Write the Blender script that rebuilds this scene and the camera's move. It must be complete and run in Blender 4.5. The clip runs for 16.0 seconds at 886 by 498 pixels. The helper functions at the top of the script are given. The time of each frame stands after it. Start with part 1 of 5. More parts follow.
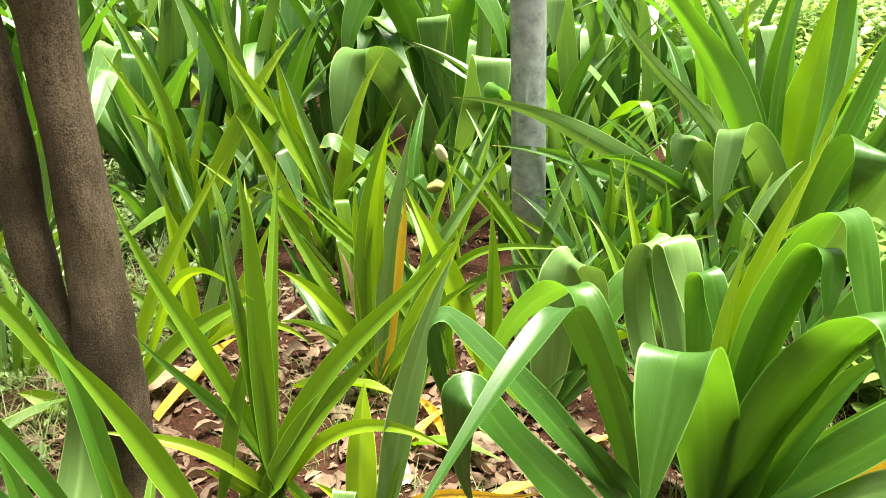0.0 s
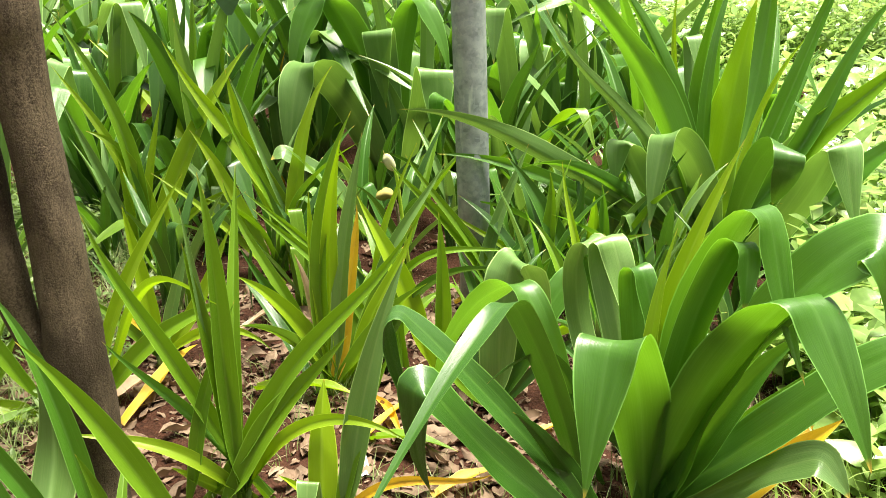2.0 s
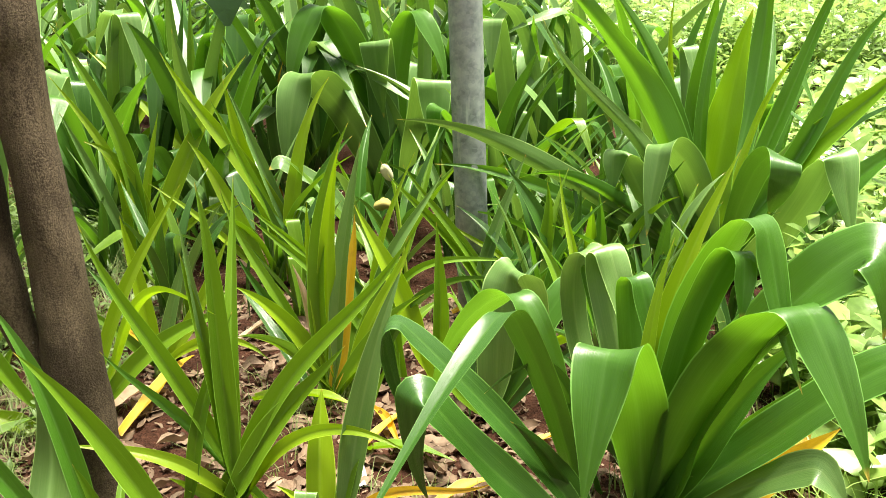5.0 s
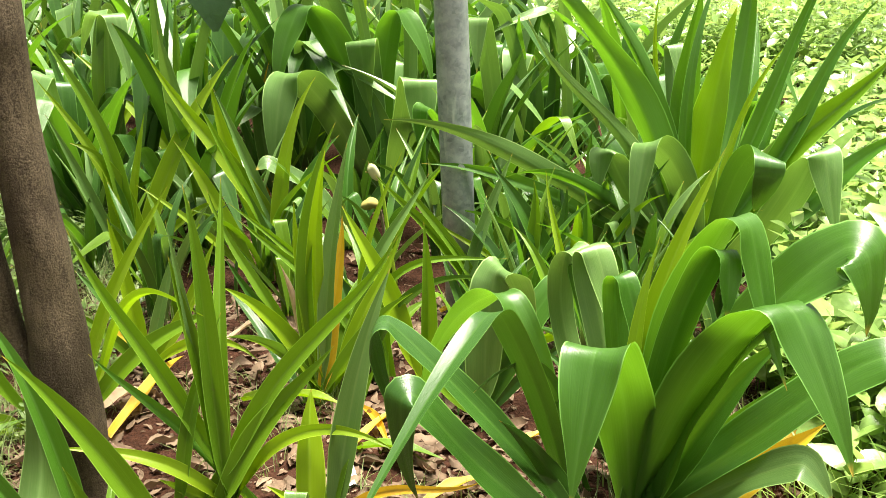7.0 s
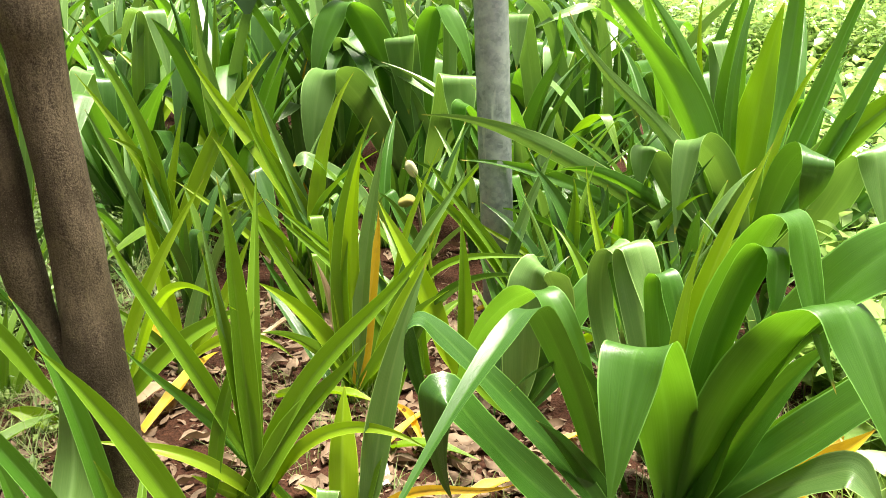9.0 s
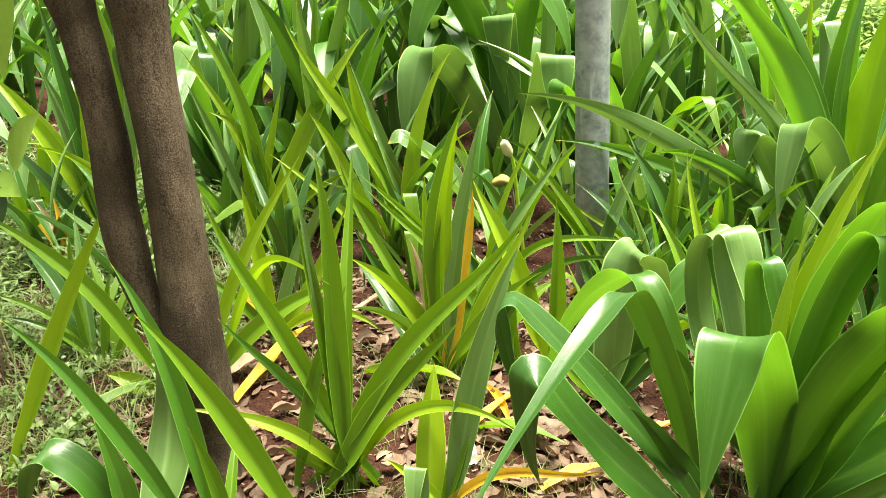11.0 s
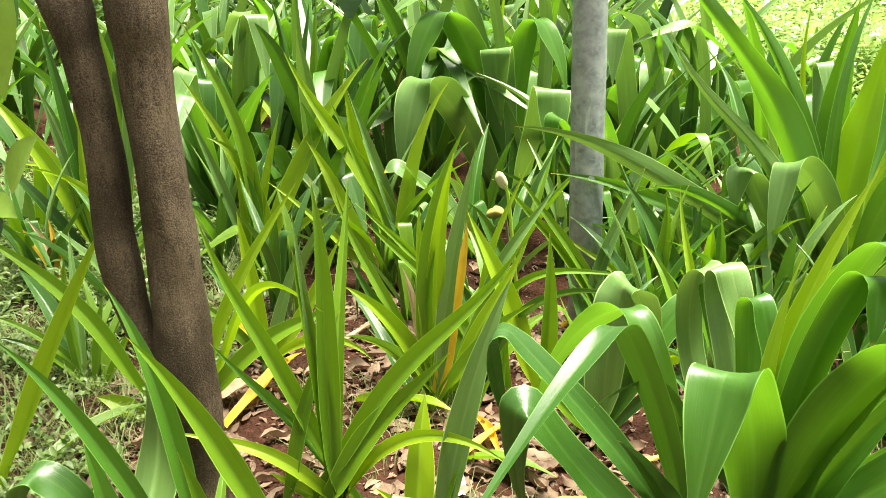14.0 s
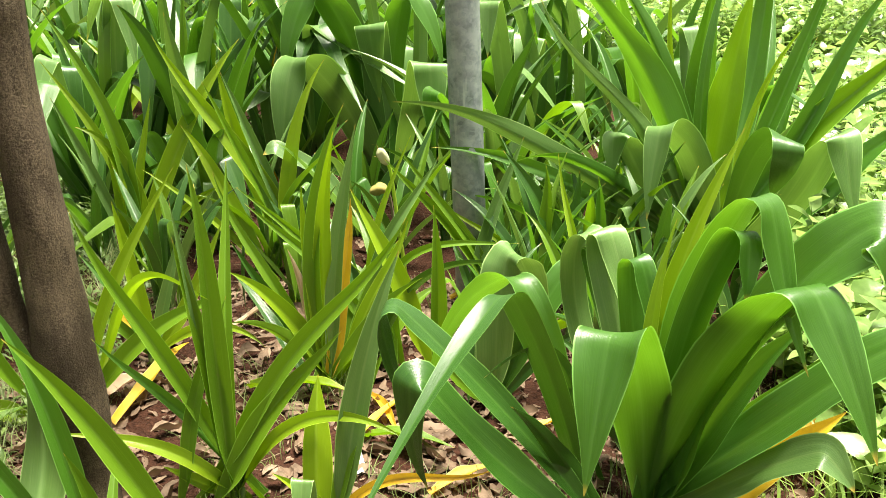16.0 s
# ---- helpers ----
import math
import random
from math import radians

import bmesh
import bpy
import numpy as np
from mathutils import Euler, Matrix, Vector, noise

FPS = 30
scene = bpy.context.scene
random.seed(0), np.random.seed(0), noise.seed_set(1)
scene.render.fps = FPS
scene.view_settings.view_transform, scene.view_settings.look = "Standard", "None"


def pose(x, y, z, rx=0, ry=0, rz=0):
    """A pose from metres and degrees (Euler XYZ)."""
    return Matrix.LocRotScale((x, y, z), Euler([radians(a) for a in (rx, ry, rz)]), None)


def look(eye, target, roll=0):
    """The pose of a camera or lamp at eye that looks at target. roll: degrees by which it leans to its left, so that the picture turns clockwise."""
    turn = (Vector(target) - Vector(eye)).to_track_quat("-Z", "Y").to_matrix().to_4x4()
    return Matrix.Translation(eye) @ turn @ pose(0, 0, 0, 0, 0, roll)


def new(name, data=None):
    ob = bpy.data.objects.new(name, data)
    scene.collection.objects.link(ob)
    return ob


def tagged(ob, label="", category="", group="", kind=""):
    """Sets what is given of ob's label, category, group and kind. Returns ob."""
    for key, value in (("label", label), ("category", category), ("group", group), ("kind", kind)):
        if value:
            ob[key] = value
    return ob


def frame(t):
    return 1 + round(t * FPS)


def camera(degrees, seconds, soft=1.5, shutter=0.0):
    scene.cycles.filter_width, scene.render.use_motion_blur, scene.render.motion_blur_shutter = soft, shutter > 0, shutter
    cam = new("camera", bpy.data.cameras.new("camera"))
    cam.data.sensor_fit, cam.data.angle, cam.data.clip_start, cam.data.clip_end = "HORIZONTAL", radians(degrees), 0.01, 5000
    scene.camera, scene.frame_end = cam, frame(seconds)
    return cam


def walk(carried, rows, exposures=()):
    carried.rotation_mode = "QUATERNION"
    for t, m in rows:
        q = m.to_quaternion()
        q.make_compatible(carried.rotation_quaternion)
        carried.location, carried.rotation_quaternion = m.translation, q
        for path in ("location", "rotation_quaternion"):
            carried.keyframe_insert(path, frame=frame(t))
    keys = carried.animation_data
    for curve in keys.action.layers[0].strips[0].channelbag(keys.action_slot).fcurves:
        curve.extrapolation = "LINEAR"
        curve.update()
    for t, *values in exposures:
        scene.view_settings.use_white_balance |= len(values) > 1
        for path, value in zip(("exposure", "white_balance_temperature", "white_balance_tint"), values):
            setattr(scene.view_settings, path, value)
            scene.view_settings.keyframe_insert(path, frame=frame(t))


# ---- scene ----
# Camera and its path
cam = camera(47.6, 16.0, soft=0.5)
PATH = [
    (0, (0.243, -0.343, 1.041), (0.147, 1.536, 0.363), -1.8),
    (0.2, (0.247, -0.468, 1.076), (0.170, 1.417, 0.418), -1.6),
    (0.5, (0.243, -0.462, 1.076), (0.236, 1.438, 0.453), -1.8),
    (1, (0.241, -0.459, 1.079), (0.295, 1.436, 0.441), -2.6),
    (1.5, (0.241, -0.458, 1.076), (0.286, 1.434, 0.429), -2.1),
    (2, (0.242, -0.458, 1.076), (0.25, 1.426, 0.407), -2.2),
    (2.5, (0.243, -0.46, 1.075), (0.241, 1.426, 0.408), -2.1),
    (3, (0.242, -0.46, 1.077), (0.243, 1.431, 0.427), -2.3),
    (3.5, (0.243, -0.459, 1.076), (0.226, 1.432, 0.423), -2.5),
    (4, (0.242, -0.46, 1.076), (0.231, 1.431, 0.423), -2.4),
    (6.5, (0.242, -0.466, 1.081), (0.283, 1.427, 0.435), -2.3),
    (7, (0.241, -0.469, 1.085), (0.28, 1.42, 0.428), -2.4),
    (7.5, (0.245, -0.461, 1.081), (0.253, 1.432, 0.437), -2.4),
    (8, (0.242, -0.456, 1.076), (0.225, 1.444, 0.454), -2.5),
    (10.5, (0.246, -0.415, 1.048), (0.109, 1.453, 0.349), -2.6),
    (11, (0.236, -0.423, 1.053), (0.019, 1.447, 0.376), -2.8),
    (11.5, (0.241, -0.431, 1.057), (0.009, 1.455, 0.433), -3.4),
    (12, (0.24, -0.434, 1.057), (0.024, 1.455, 0.435), -2.5),
    (12.5, (0.238, -0.431, 1.056), (0.019, 1.457, 0.435), -2.1),
    (13, (0.239, -0.43, 1.056), (0.034, 1.461, 0.437), -1.7),
    (13.5, (0.237, -0.432, 1.058), (0.035, 1.459, 0.441), -1.7),
    (14, (0.237, -0.433, 1.057), (0.033, 1.457, 0.436), -1.4),
    (14.5, (0.236, -0.434, 1.06), (0.06, 1.473, 0.482), -1.0),
    (14.8, (0.237, -0.439, 1.063), (0.079, 1.490, 0.562), -0.8),
    (15, (0.244, -0.438, 1.059), (0.149, 1.487, 0.525), -1.1),
    (15.2, (0.246, -0.434, 1.059), (0.277, 1.487, 0.503), -1.5),
    (15.5, (0.243, -0.433, 1.06), (0.267, 1.485, 0.495), -1.9),
    (15.7, (0.239, -0.435, 1.057), (0.276, 1.476, 0.466), -2.1),
    (16, (0.24, -0.431, 1.055), (0.259, 1.453, 0.383), -2.5),
]
walk(cam, [(t, look(eye, target, roll)) for t, eye, target, roll in PATH], exposures=[(t, e + 0.12, 6950, 10) for t, e in ((0.0, 2.05), (0.5, 1.98), (1.5, 1.82), (3.0, 1.84), (4.0, 1.82), (7.5, 1.76), (8.2, 1.80), (10.5, 1.96), (12.5, 1.98), (14.5, 2.00), (15.0, 1.90), (15.5, 1.70), (16.0, 1.76))])

# World, sun and exposure: bright day with a thin high cloud, the light coming from the open side of the bed
SUN_ELEVATION, SUN_AZIMUTH = 77.0, 5.0     # azimuth from +x towards +y
world = bpy.data.worlds.new("world")
scene.world = world
world.use_nodes = True
wn = world.node_tree.nodes
sky = wn.new("ShaderNodeTexSky")
sky.sky_type = "NISHITA"
sky.sun_disc = False
sky.sun_elevation = radians(SUN_ELEVATION)
sky.sun_rotation = radians(90 - SUN_AZIMUTH)
sky.dust_density = 3.0
haze = wn.new("ShaderNodeHueSaturation")      # thin cloud takes most of the blue out of the sky
haze.inputs["Saturation"].default_value = 0.12
world.node_tree.links.new(sky.outputs[0], haze.inputs["Color"])
world.node_tree.links.new(haze.outputs[0], wn["Background"].inputs[0])
wn["Background"].inputs[1].default_value = 0.052
sun = new("sun", bpy.data.lights.new("sun", "SUN"))
sun.data.energy = 5.0
sun.data.angle = radians(28)
sun.data.color = (1.0, 0.96, 0.88)
away = Vector((math.cos(radians(SUN_AZIMUTH)) * math.cos(radians(SUN_ELEVATION)),
               math.sin(radians(SUN_AZIMUTH)) * math.cos(radians(SUN_ELEVATION)),
               math.sin(radians(SUN_ELEVATION))))
sun.matrix_world = look(away * 30, (0, 0, 0))


# Materials
def material(name):
    m = bpy.data.materials.new(name)
    m.use_nodes = True
    nt = m.node_tree
    for n in list(nt.nodes):
        nt.nodes.remove(n)
    out = nt.nodes.new("ShaderNodeOutputMaterial")
    return m, nt, out


def node(nt, kind, **values):
    n = nt.nodes.new(kind)
    for key, value in values.items():
        n.inputs[key.replace("_", " ")].default_value = value
    return n


def maths(nt, op, a, b=None):
    n = nt.nodes.new("ShaderNodeMath")
    n.operation = op
    for i, v in enumerate((a, b)):
        if v is None:
            continue
        if isinstance(v, (int, float)):
            n.inputs[i].default_value = v
        else:
            nt.links.new(v, n.inputs[i])
    return n.outputs[0]


def mix(nt, fac, a, b, blend="MIX"):
    n = nt.nodes.new("ShaderNodeMix")
    n.data_type = "RGBA"
    n.blend_type = blend
    for sock, v in ((n.inputs[0], fac), (n.inputs[6], a), (n.inputs[7], b)):
        if isinstance(v, (int, float)):
            sock.default_value = v
        elif isinstance(v, tuple):
            sock.default_value = (*v[:3], 1)
        else:
            nt.links.new(v, sock)
    return n.outputs[2]


def ramp(nt, fac, stops):
    n = nt.nodes.new("ShaderNodeValToRGB")
    e = n.color_ramp.elements
    while len(e) < len(stops):
        e.new(0.5)
    for el, (p, c) in zip(e, stops):
        el.position = p
        el.color = (*c, 1) if isinstance(c, tuple) else (c, c, c, 1)
    nt.links.new(fac, n.inputs[0])
    return n.outputs[0]


def noise_tex(nt, vector, scale, detail=4.0, rough=0.55):
    n = node(nt, "ShaderNodeTexNoise", Scale=scale, Detail=detail, Roughness=rough)
    nt.links.new(vector, n.inputs["Vector"])
    return n.outputs[0]


def bump(nt, height, strength, distance):
    n = node(nt, "ShaderNodeBump", Strength=strength, Distance=distance)
    nt.links.new(height, n.inputs["Height"])
    return n.outputs[0]


def strap_leaf_material(name, old, fresh, rib, glow, share, gloss, spots=0.0, spot=(0.3, 0.2, 0.05)):
    """A long fleshy leaf: fine veins along it, a pale midrib and margin, some light through the blade.
    UV x runs across the blade, UV y from foot to tip."""
    m, nt, out = material(name)
    uv = nt.nodes.new("ShaderNodeUVMap").outputs[0]
    split = nt.nodes.new("ShaderNodeSeparateXYZ")
    nt.links.new(uv, split.inputs[0])
    info = nt.nodes.new("ShaderNodeObjectInfo")
    geo = nt.nodes.new("ShaderNodeTexCoord")
    across = maths(nt, "ABSOLUTE", maths(nt, "SUBTRACT", split.outputs[0], 0.5))
    stretch = nt.nodes.new("ShaderNodeMapping")
    stretch.inputs["Scale"].default_value = (1.0, 0.09, 1.0)
    nt.links.new(uv, stretch.inputs[0])
    veins = noise_tex(nt, stretch.outputs[0], 60, 3)
    bands = noise_tex(nt, stretch.outputs[0], 7, 2)
    blotch = noise_tex(nt, geo.outputs["Object"], 6, 4)
    tone = maths(nt, "ADD", maths(nt, "MULTIPLY", info.outputs["Random"], 0.55), maths(nt, "MULTIPLY", blotch, 0.6))
    base = mix(nt, maths(nt, "SUBTRACT", tone, 0.1), old, fresh)
    base = mix(nt, maths(nt, "MULTIPLY", maths(nt, "SUBTRACT", bands, 0.45), 0.5), base, rib)
    base = mix(nt, maths(nt, "MULTIPLY", maths(nt, "SUBTRACT", veins, 0.42), 0.85), base, rib)
    ribbed = maths(nt, "MULTIPLY", ramp(nt, across, [(0.0, 1.0), (0.03, 0.5), (0.08, 0.0)]), 0.3)
    base = mix(nt, ribbed, base, rib)
    edge = maths(nt, "MULTIPLY", ramp(nt, across, [(0.47, 0.0), (0.488, 1.0)]), 0.7)
    base = mix(nt, edge, base, tuple(min(0.75, v * 2.0 + 0.02) for v in rib))
    if spots:
        patch = ramp(nt, noise_tex(nt, geo.outputs["Object"], 16, 5, 0.7), [(0.5, 0.0), (0.68, 1.0)])
        base = mix(nt, maths(nt, "MULTIPLY", patch, spots), base, spot)
    else:
        speck = ramp(nt, noise_tex(nt, geo.outputs["Object"], 60, 2), [(0.74, 0.0), (0.78, 1.0)])
        base = mix(nt, maths(nt, "MULTIPLY", speck, 0.45), base, (0.12, 0.1, 0.03))
    tip = maths(nt, "MULTIPLY", ramp(nt, maths(nt, "ADD", split.outputs[1], maths(nt, "MULTIPLY", blotch, 0.02)), [(0.985, 0.0), (1.0, 1.0)]), 0.75)
    base = mix(nt, tip, base, (0.5, 0.34, 0.06))
    shade = node(nt, "ShaderNodeBsdfPrincipled", Roughness=gloss)
    shade.inputs["Specular IOR Level"].default_value = 0.68
    nt.links.new(base, shade.inputs["Base Color"])
    nt.links.new(maths(nt, "ADD", maths(nt, "MULTIPLY", blotch, 0.22), gloss - 0.1), shade.inputs["Roughness"])
    nt.links.new(bump(nt, maths(nt, "ADD", maths(nt, "MULTIPLY", bands, 1.0), maths(nt, "MULTIPLY", veins, 0.5)), 0.25, 0.004), shade.inputs["Normal"])
    through_leaf = nt.nodes.new("ShaderNodeBsdfTranslucent")
    nt.links.new(mix(nt, 0.6, base, glow), through_leaf.inputs[0])
    both = node(nt, "ShaderNodeMixShader", Fac=share)
    nt.links.new(shade.outputs[0], both.inputs[1])
    nt.links.new(through_leaf.outputs[0], both.inputs[2])
    nt.links.new(both.outputs[0], out.inputs[0])
    return m


LEAF = {
    "f": strap_leaf_material("leaf_green", (0.058, 0.134, 0.005), (0.110, 0.215, 0.006), (0.16, 0.30, 0.035), (0.33, 0.660, 0.008), 0.26, 0.36),
    "g": strap_leaf_material("leaf_full_green", (0.024, 0.090, 0.007), (0.053, 0.150, 0.010), (0.110, 0.25, 0.05), (0.26, 0.63, 0.018), 0.29, 0.36),
    "y": strap_leaf_material("leaf_young", (0.135, 0.235, 0.004), (0.220, 0.340, 0.006), (0.27, 0.42, 0.035), (0.44, 0.780, 0.008), 0.34, 0.40),
    # Mature deep green, also given to leaves whose shade is put into the colour.
    "d": strap_leaf_material("leaf_mature_shaded", (0.013, 0.058, 0.005), (0.031, 0.104, 0.008), (0.075, 0.17, 0.026), (0.18, 0.46, 0.018), 0.11, 0.34),
    # Pale grey-green: sky sheen on glossy leaves is put into this colour.
    "s": strap_leaf_material("leaf_sheen", (0.066, 0.150, 0.034), (0.115, 0.220, 0.050), (0.22, 0.34, 0.11), (0.30, 0.560, 0.05), 0.15, 0.34),
    # Lighter copy for bent-over ribbons; sky light on them put into the colour.
    "w": strap_leaf_material("leaf_pale_sheen", (0.070, 0.165, 0.036), (0.115, 0.225, 0.055), (0.22, 0.35, 0.11), (0.30, 0.58, 0.04), 0.18, 0.36),
    "o": strap_leaf_material("leaf_yellowed", (0.60, 0.33, 0.01), (0.70, 0.48, 0.02), (0.72, 0.55, 0.10), (0.8, 0.5, 0.03), 0.35, 0.5, 0.55, (0.36, 0.16, 0.04)),
    "b": strap_leaf_material("leaf_dried", (0.30, 0.19, 0.11), (0.50, 0.36, 0.22), (0.56, 0.44, 0.30), (0.5, 0.33, 0.16), 0.25, 0.75, 0.5, (0.16, 0.08, 0.04)),
}


def small_leaf_material(name, colours, glow, share, gloss):
    """Leaves that are many: every separate blade takes its own tone from the row of colours."""
    m, nt, out = material(name)
    geo = nt.nodes.new("ShaderNodeNewGeometry")
    tex = nt.nodes.new("ShaderNodeTexCoord")
    n = len(colours)
    base = ramp(nt, geo.outputs["Random Per Island"], [(i / max(1, n - 1), c) for i, c in enumerate(colours)])
    grain = noise_tex(nt, tex.outputs["Object"], 45, 4)
    base = mix(nt, 0.5, base, mix(nt, grain, tuple(v * 0.5 for v in colours[0]), tuple(min(1, v * 1.5) for v in colours[-1])))
    shade = node(nt, "ShaderNodeBsdfPrincipled", Roughness=gloss)
    shade.inputs["Specular IOR Level"].default_value = 0.5 if gloss < 0.6 else 0.15
    nt.links.new(base, shade.inputs["Base Color"])
    nt.links.new(bump(nt, grain, 0.4, 0.003), shade.inputs["Normal"])
    thin = nt.nodes.new("ShaderNodeBsdfTranslucent")
    nt.links.new(mix(nt, 0.5, base, glow), thin.inputs[0])
    both = node(nt, "ShaderNodeMixShader", Fac=share)
    nt.links.new(shade.outputs[0], both.inputs[1])
    nt.links.new(thin.outputs[0], both.inputs[2])
    nt.links.new(both.outputs[0], out.inputs[0])
    return m


COVER = small_leaf_material("cover_leaf", [(0.03, 0.10, 0.015), (0.08, 0.19, 0.03), (0.17, 0.31, 0.06), (0.32, 0.45, 0.14)], (0.6, 0.85, 0.2), 0.35, 0.28)
HEDGE = small_leaf_material("shrub_leaf", [(0.08, 0.19, 0.03), (0.17, 0.33, 0.04), (0.3, 0.48, 0.06), (0.4, 0.55, 0.1)], (0.5, 0.75, 0.06), 0.35, 0.45)
GRASS = small_leaf_material("grass_blade", [(0.05, 0.11, 0.015), (0.09, 0.18, 0.025), (0.14, 0.22, 0.05), (0.22, 0.23, 0.10)], (0.35, 0.5, 0.1), 0.25, 0.55)
TREE_LEAF = small_leaf_material("tree_leaf", [(0.014, 0.045, 0.014), (0.022, 0.07, 0.018)], (0.08, 0.2, 0.03), 0.08, 0.36)
LIME_LEAF = small_leaf_material("lime_leaf", [(0.16, 0.30, 0.03), (0.22, 0.36, 0.05)], (0.45, 0.65, 0.08), 0.3, 0.45)
HUSK = small_leaf_material("husk", [(0.20, 0.17, 0.045), (0.30, 0.26, 0.08)], (0.3, 0.2, 0.08), 0.05, 0.7)
PETAL = small_leaf_material("dry_petal", [(0.40, 0.42, 0.20), (0.55, 0.56, 0.33)], (0.5, 0.45, 0.3), 0.2, 0.7)
LONG_GRASS = small_leaf_material("long_grass_blade", [(0.11, 0.22, 0.03), (0.17, 0.32, 0.04), (0.30, 0.42, 0.12)], (0.5, 0.7, 0.12), 0.35, 0.4)
WEED = small_leaf_material("weed_leaf", [(0.025, 0.07, 0.012), (0.05, 0.12, 0.02), (0.09, 0.175, 0.03), (0.16, 0.23, 0.06)], (0.3, 0.5, 0.05), 0.2, 0.5)
DARK_SHRUB = small_leaf_material("dark_shrub_leaf", [(0.02, 0.065, 0.01), (0.04, 0.11, 0.015), (0.08, 0.17, 0.02)], (0.2, 0.4, 0.03), 0.2, 0.4)
LITTER = small_leaf_material("dry_leaf", [(0.020, 0.010, 0.006), (0.050, 0.026, 0.014), (0.085, 0.046, 0.026), (0.12, 0.075, 0.045), (0.17, 0.12, 0.08), (0.30, 0.22, 0.15)], (0.3, 0.15, 0.08), 0.1, 0.7)
SHEATH = small_leaf_material("leaf_sheath", [(0.06, 0.13, 0.015), (0.10, 0.18, 0.025), (0.17, 0.23, 0.06)], (0.2, 0.35, 0.05), 0.1, 0.55)
TWIG = small_leaf_material("dry_stalk", [(0.10, 0.065, 0.04), (0.30, 0.23, 0.15)], (0.3, 0.2, 0.1), 0.02, 0.8)


def soil_material():
    m, nt, out = material("soil")
    tex = nt.nodes.new("ShaderNodeTexCoord").outputs["Object"]
    large, fine = noise_tex(nt, tex, 3.0, 5), noise_tex(nt, tex, 70, 6, 0.7)
    crumbs = node(nt, "ShaderNodeTexVoronoi", Scale=110.0)
    nt.links.new(tex, crumbs.inputs["Vector"])
    base = ramp(nt, fine, [(0.3, (0.022, 0.008, 0.005)), (0.55, (0.062, 0.022, 0.012)), (0.75, (0.14, 0.062, 0.036))])
    base = mix(nt, maths(nt, "MULTIPLY", large, 0.6), base, (0.04, 0.024, 0.014))
    base = mix(nt, maths(nt, "MULTIPLY", crumbs.outputs["Distance"], 0.5), base, (0.05, 0.022, 0.013))
    shade = node(nt, "ShaderNodeBsdfPrincipled", Roughness=0.92)
    shade.inputs["Specular IOR Level"].default_value = 0.12
    nt.links.new(base, shade.inputs["Base Color"])
    nt.links.new(bump(nt, maths(nt, "ADD", fine, crumbs.outputs["Distance"]), 0.9, 0.012), shade.inputs["Normal"])
    nt.links.new(shade.outputs[0], out.inputs[0])
    return m


def bark_material():
    m, nt, out = material("bark")
    tex = nt.nodes.new("ShaderNodeTexCoord").outputs["Object"]
    stretch = nt.nodes.new("ShaderNodeMapping")
    stretch.inputs["Scale"].default_value = (1, 1, 0.22)
    nt.links.new(tex, stretch.inputs[0])
    ridges, grit = noise_tex(nt, stretch.outputs[0], 90, 5, 0.65), noise_tex(nt, tex, 260, 3, 0.75)
    patches, stain, fine = noise_tex(nt, tex, 11, 4), noise_tex(nt, tex, 4.5, 3), noise_tex(nt, tex, 420, 2)
    base = ramp(nt, ridges, [(0.32, (0.030, 0.022, 0.014)), (0.5, (0.066, 0.050, 0.032)), (0.68, (0.115, 0.09, 0.058))])
    base = mix(nt, maths(nt, "MULTIPLY", ramp(nt, grit, [(0.44, 0.0), (0.60, 1.0)]), 0.6), base, (0.19, 0.15, 0.10))
    base = mix(nt, maths(nt, "MULTIPLY", ramp(nt, patches, [(0.45, 0.0), (0.7, 1.0)]), 0.5), base, (0.11, 0.085, 0.052))
    base = mix(nt, maths(nt, "MULTIPLY", ramp(nt, stain, [(0.42, 1.0), (0.56, 0.0)]), 0.7), base, (0.03, 0.022, 0.014))
    base = mix(nt, ramp(nt, fine, [(0.60, 0.0), (0.70, 0.4)]), base, (0.25, 0.19, 0.125))
    base = mix(nt, ramp(nt, noise_tex(nt, tex, 34, 3), [(0.73, 0.0), (0.77, 0.55)]), base, (0.42, 0.42, 0.38))
    shade = node(nt, "ShaderNodeBsdfPrincipled", Roughness=0.85)
    shade.inputs["Specular IOR Level"].default_value = 0.12
    nt.links.new(base, shade.inputs["Base Color"])
    nt.links.new(bump(nt, maths(nt, "ADD", ridges, maths(nt, "MULTIPLY", grit, 1.2)), 0.8, 0.0035), shade.inputs["Normal"])
    nt.links.new(shade.outputs[0], out.inputs[0])
    return m


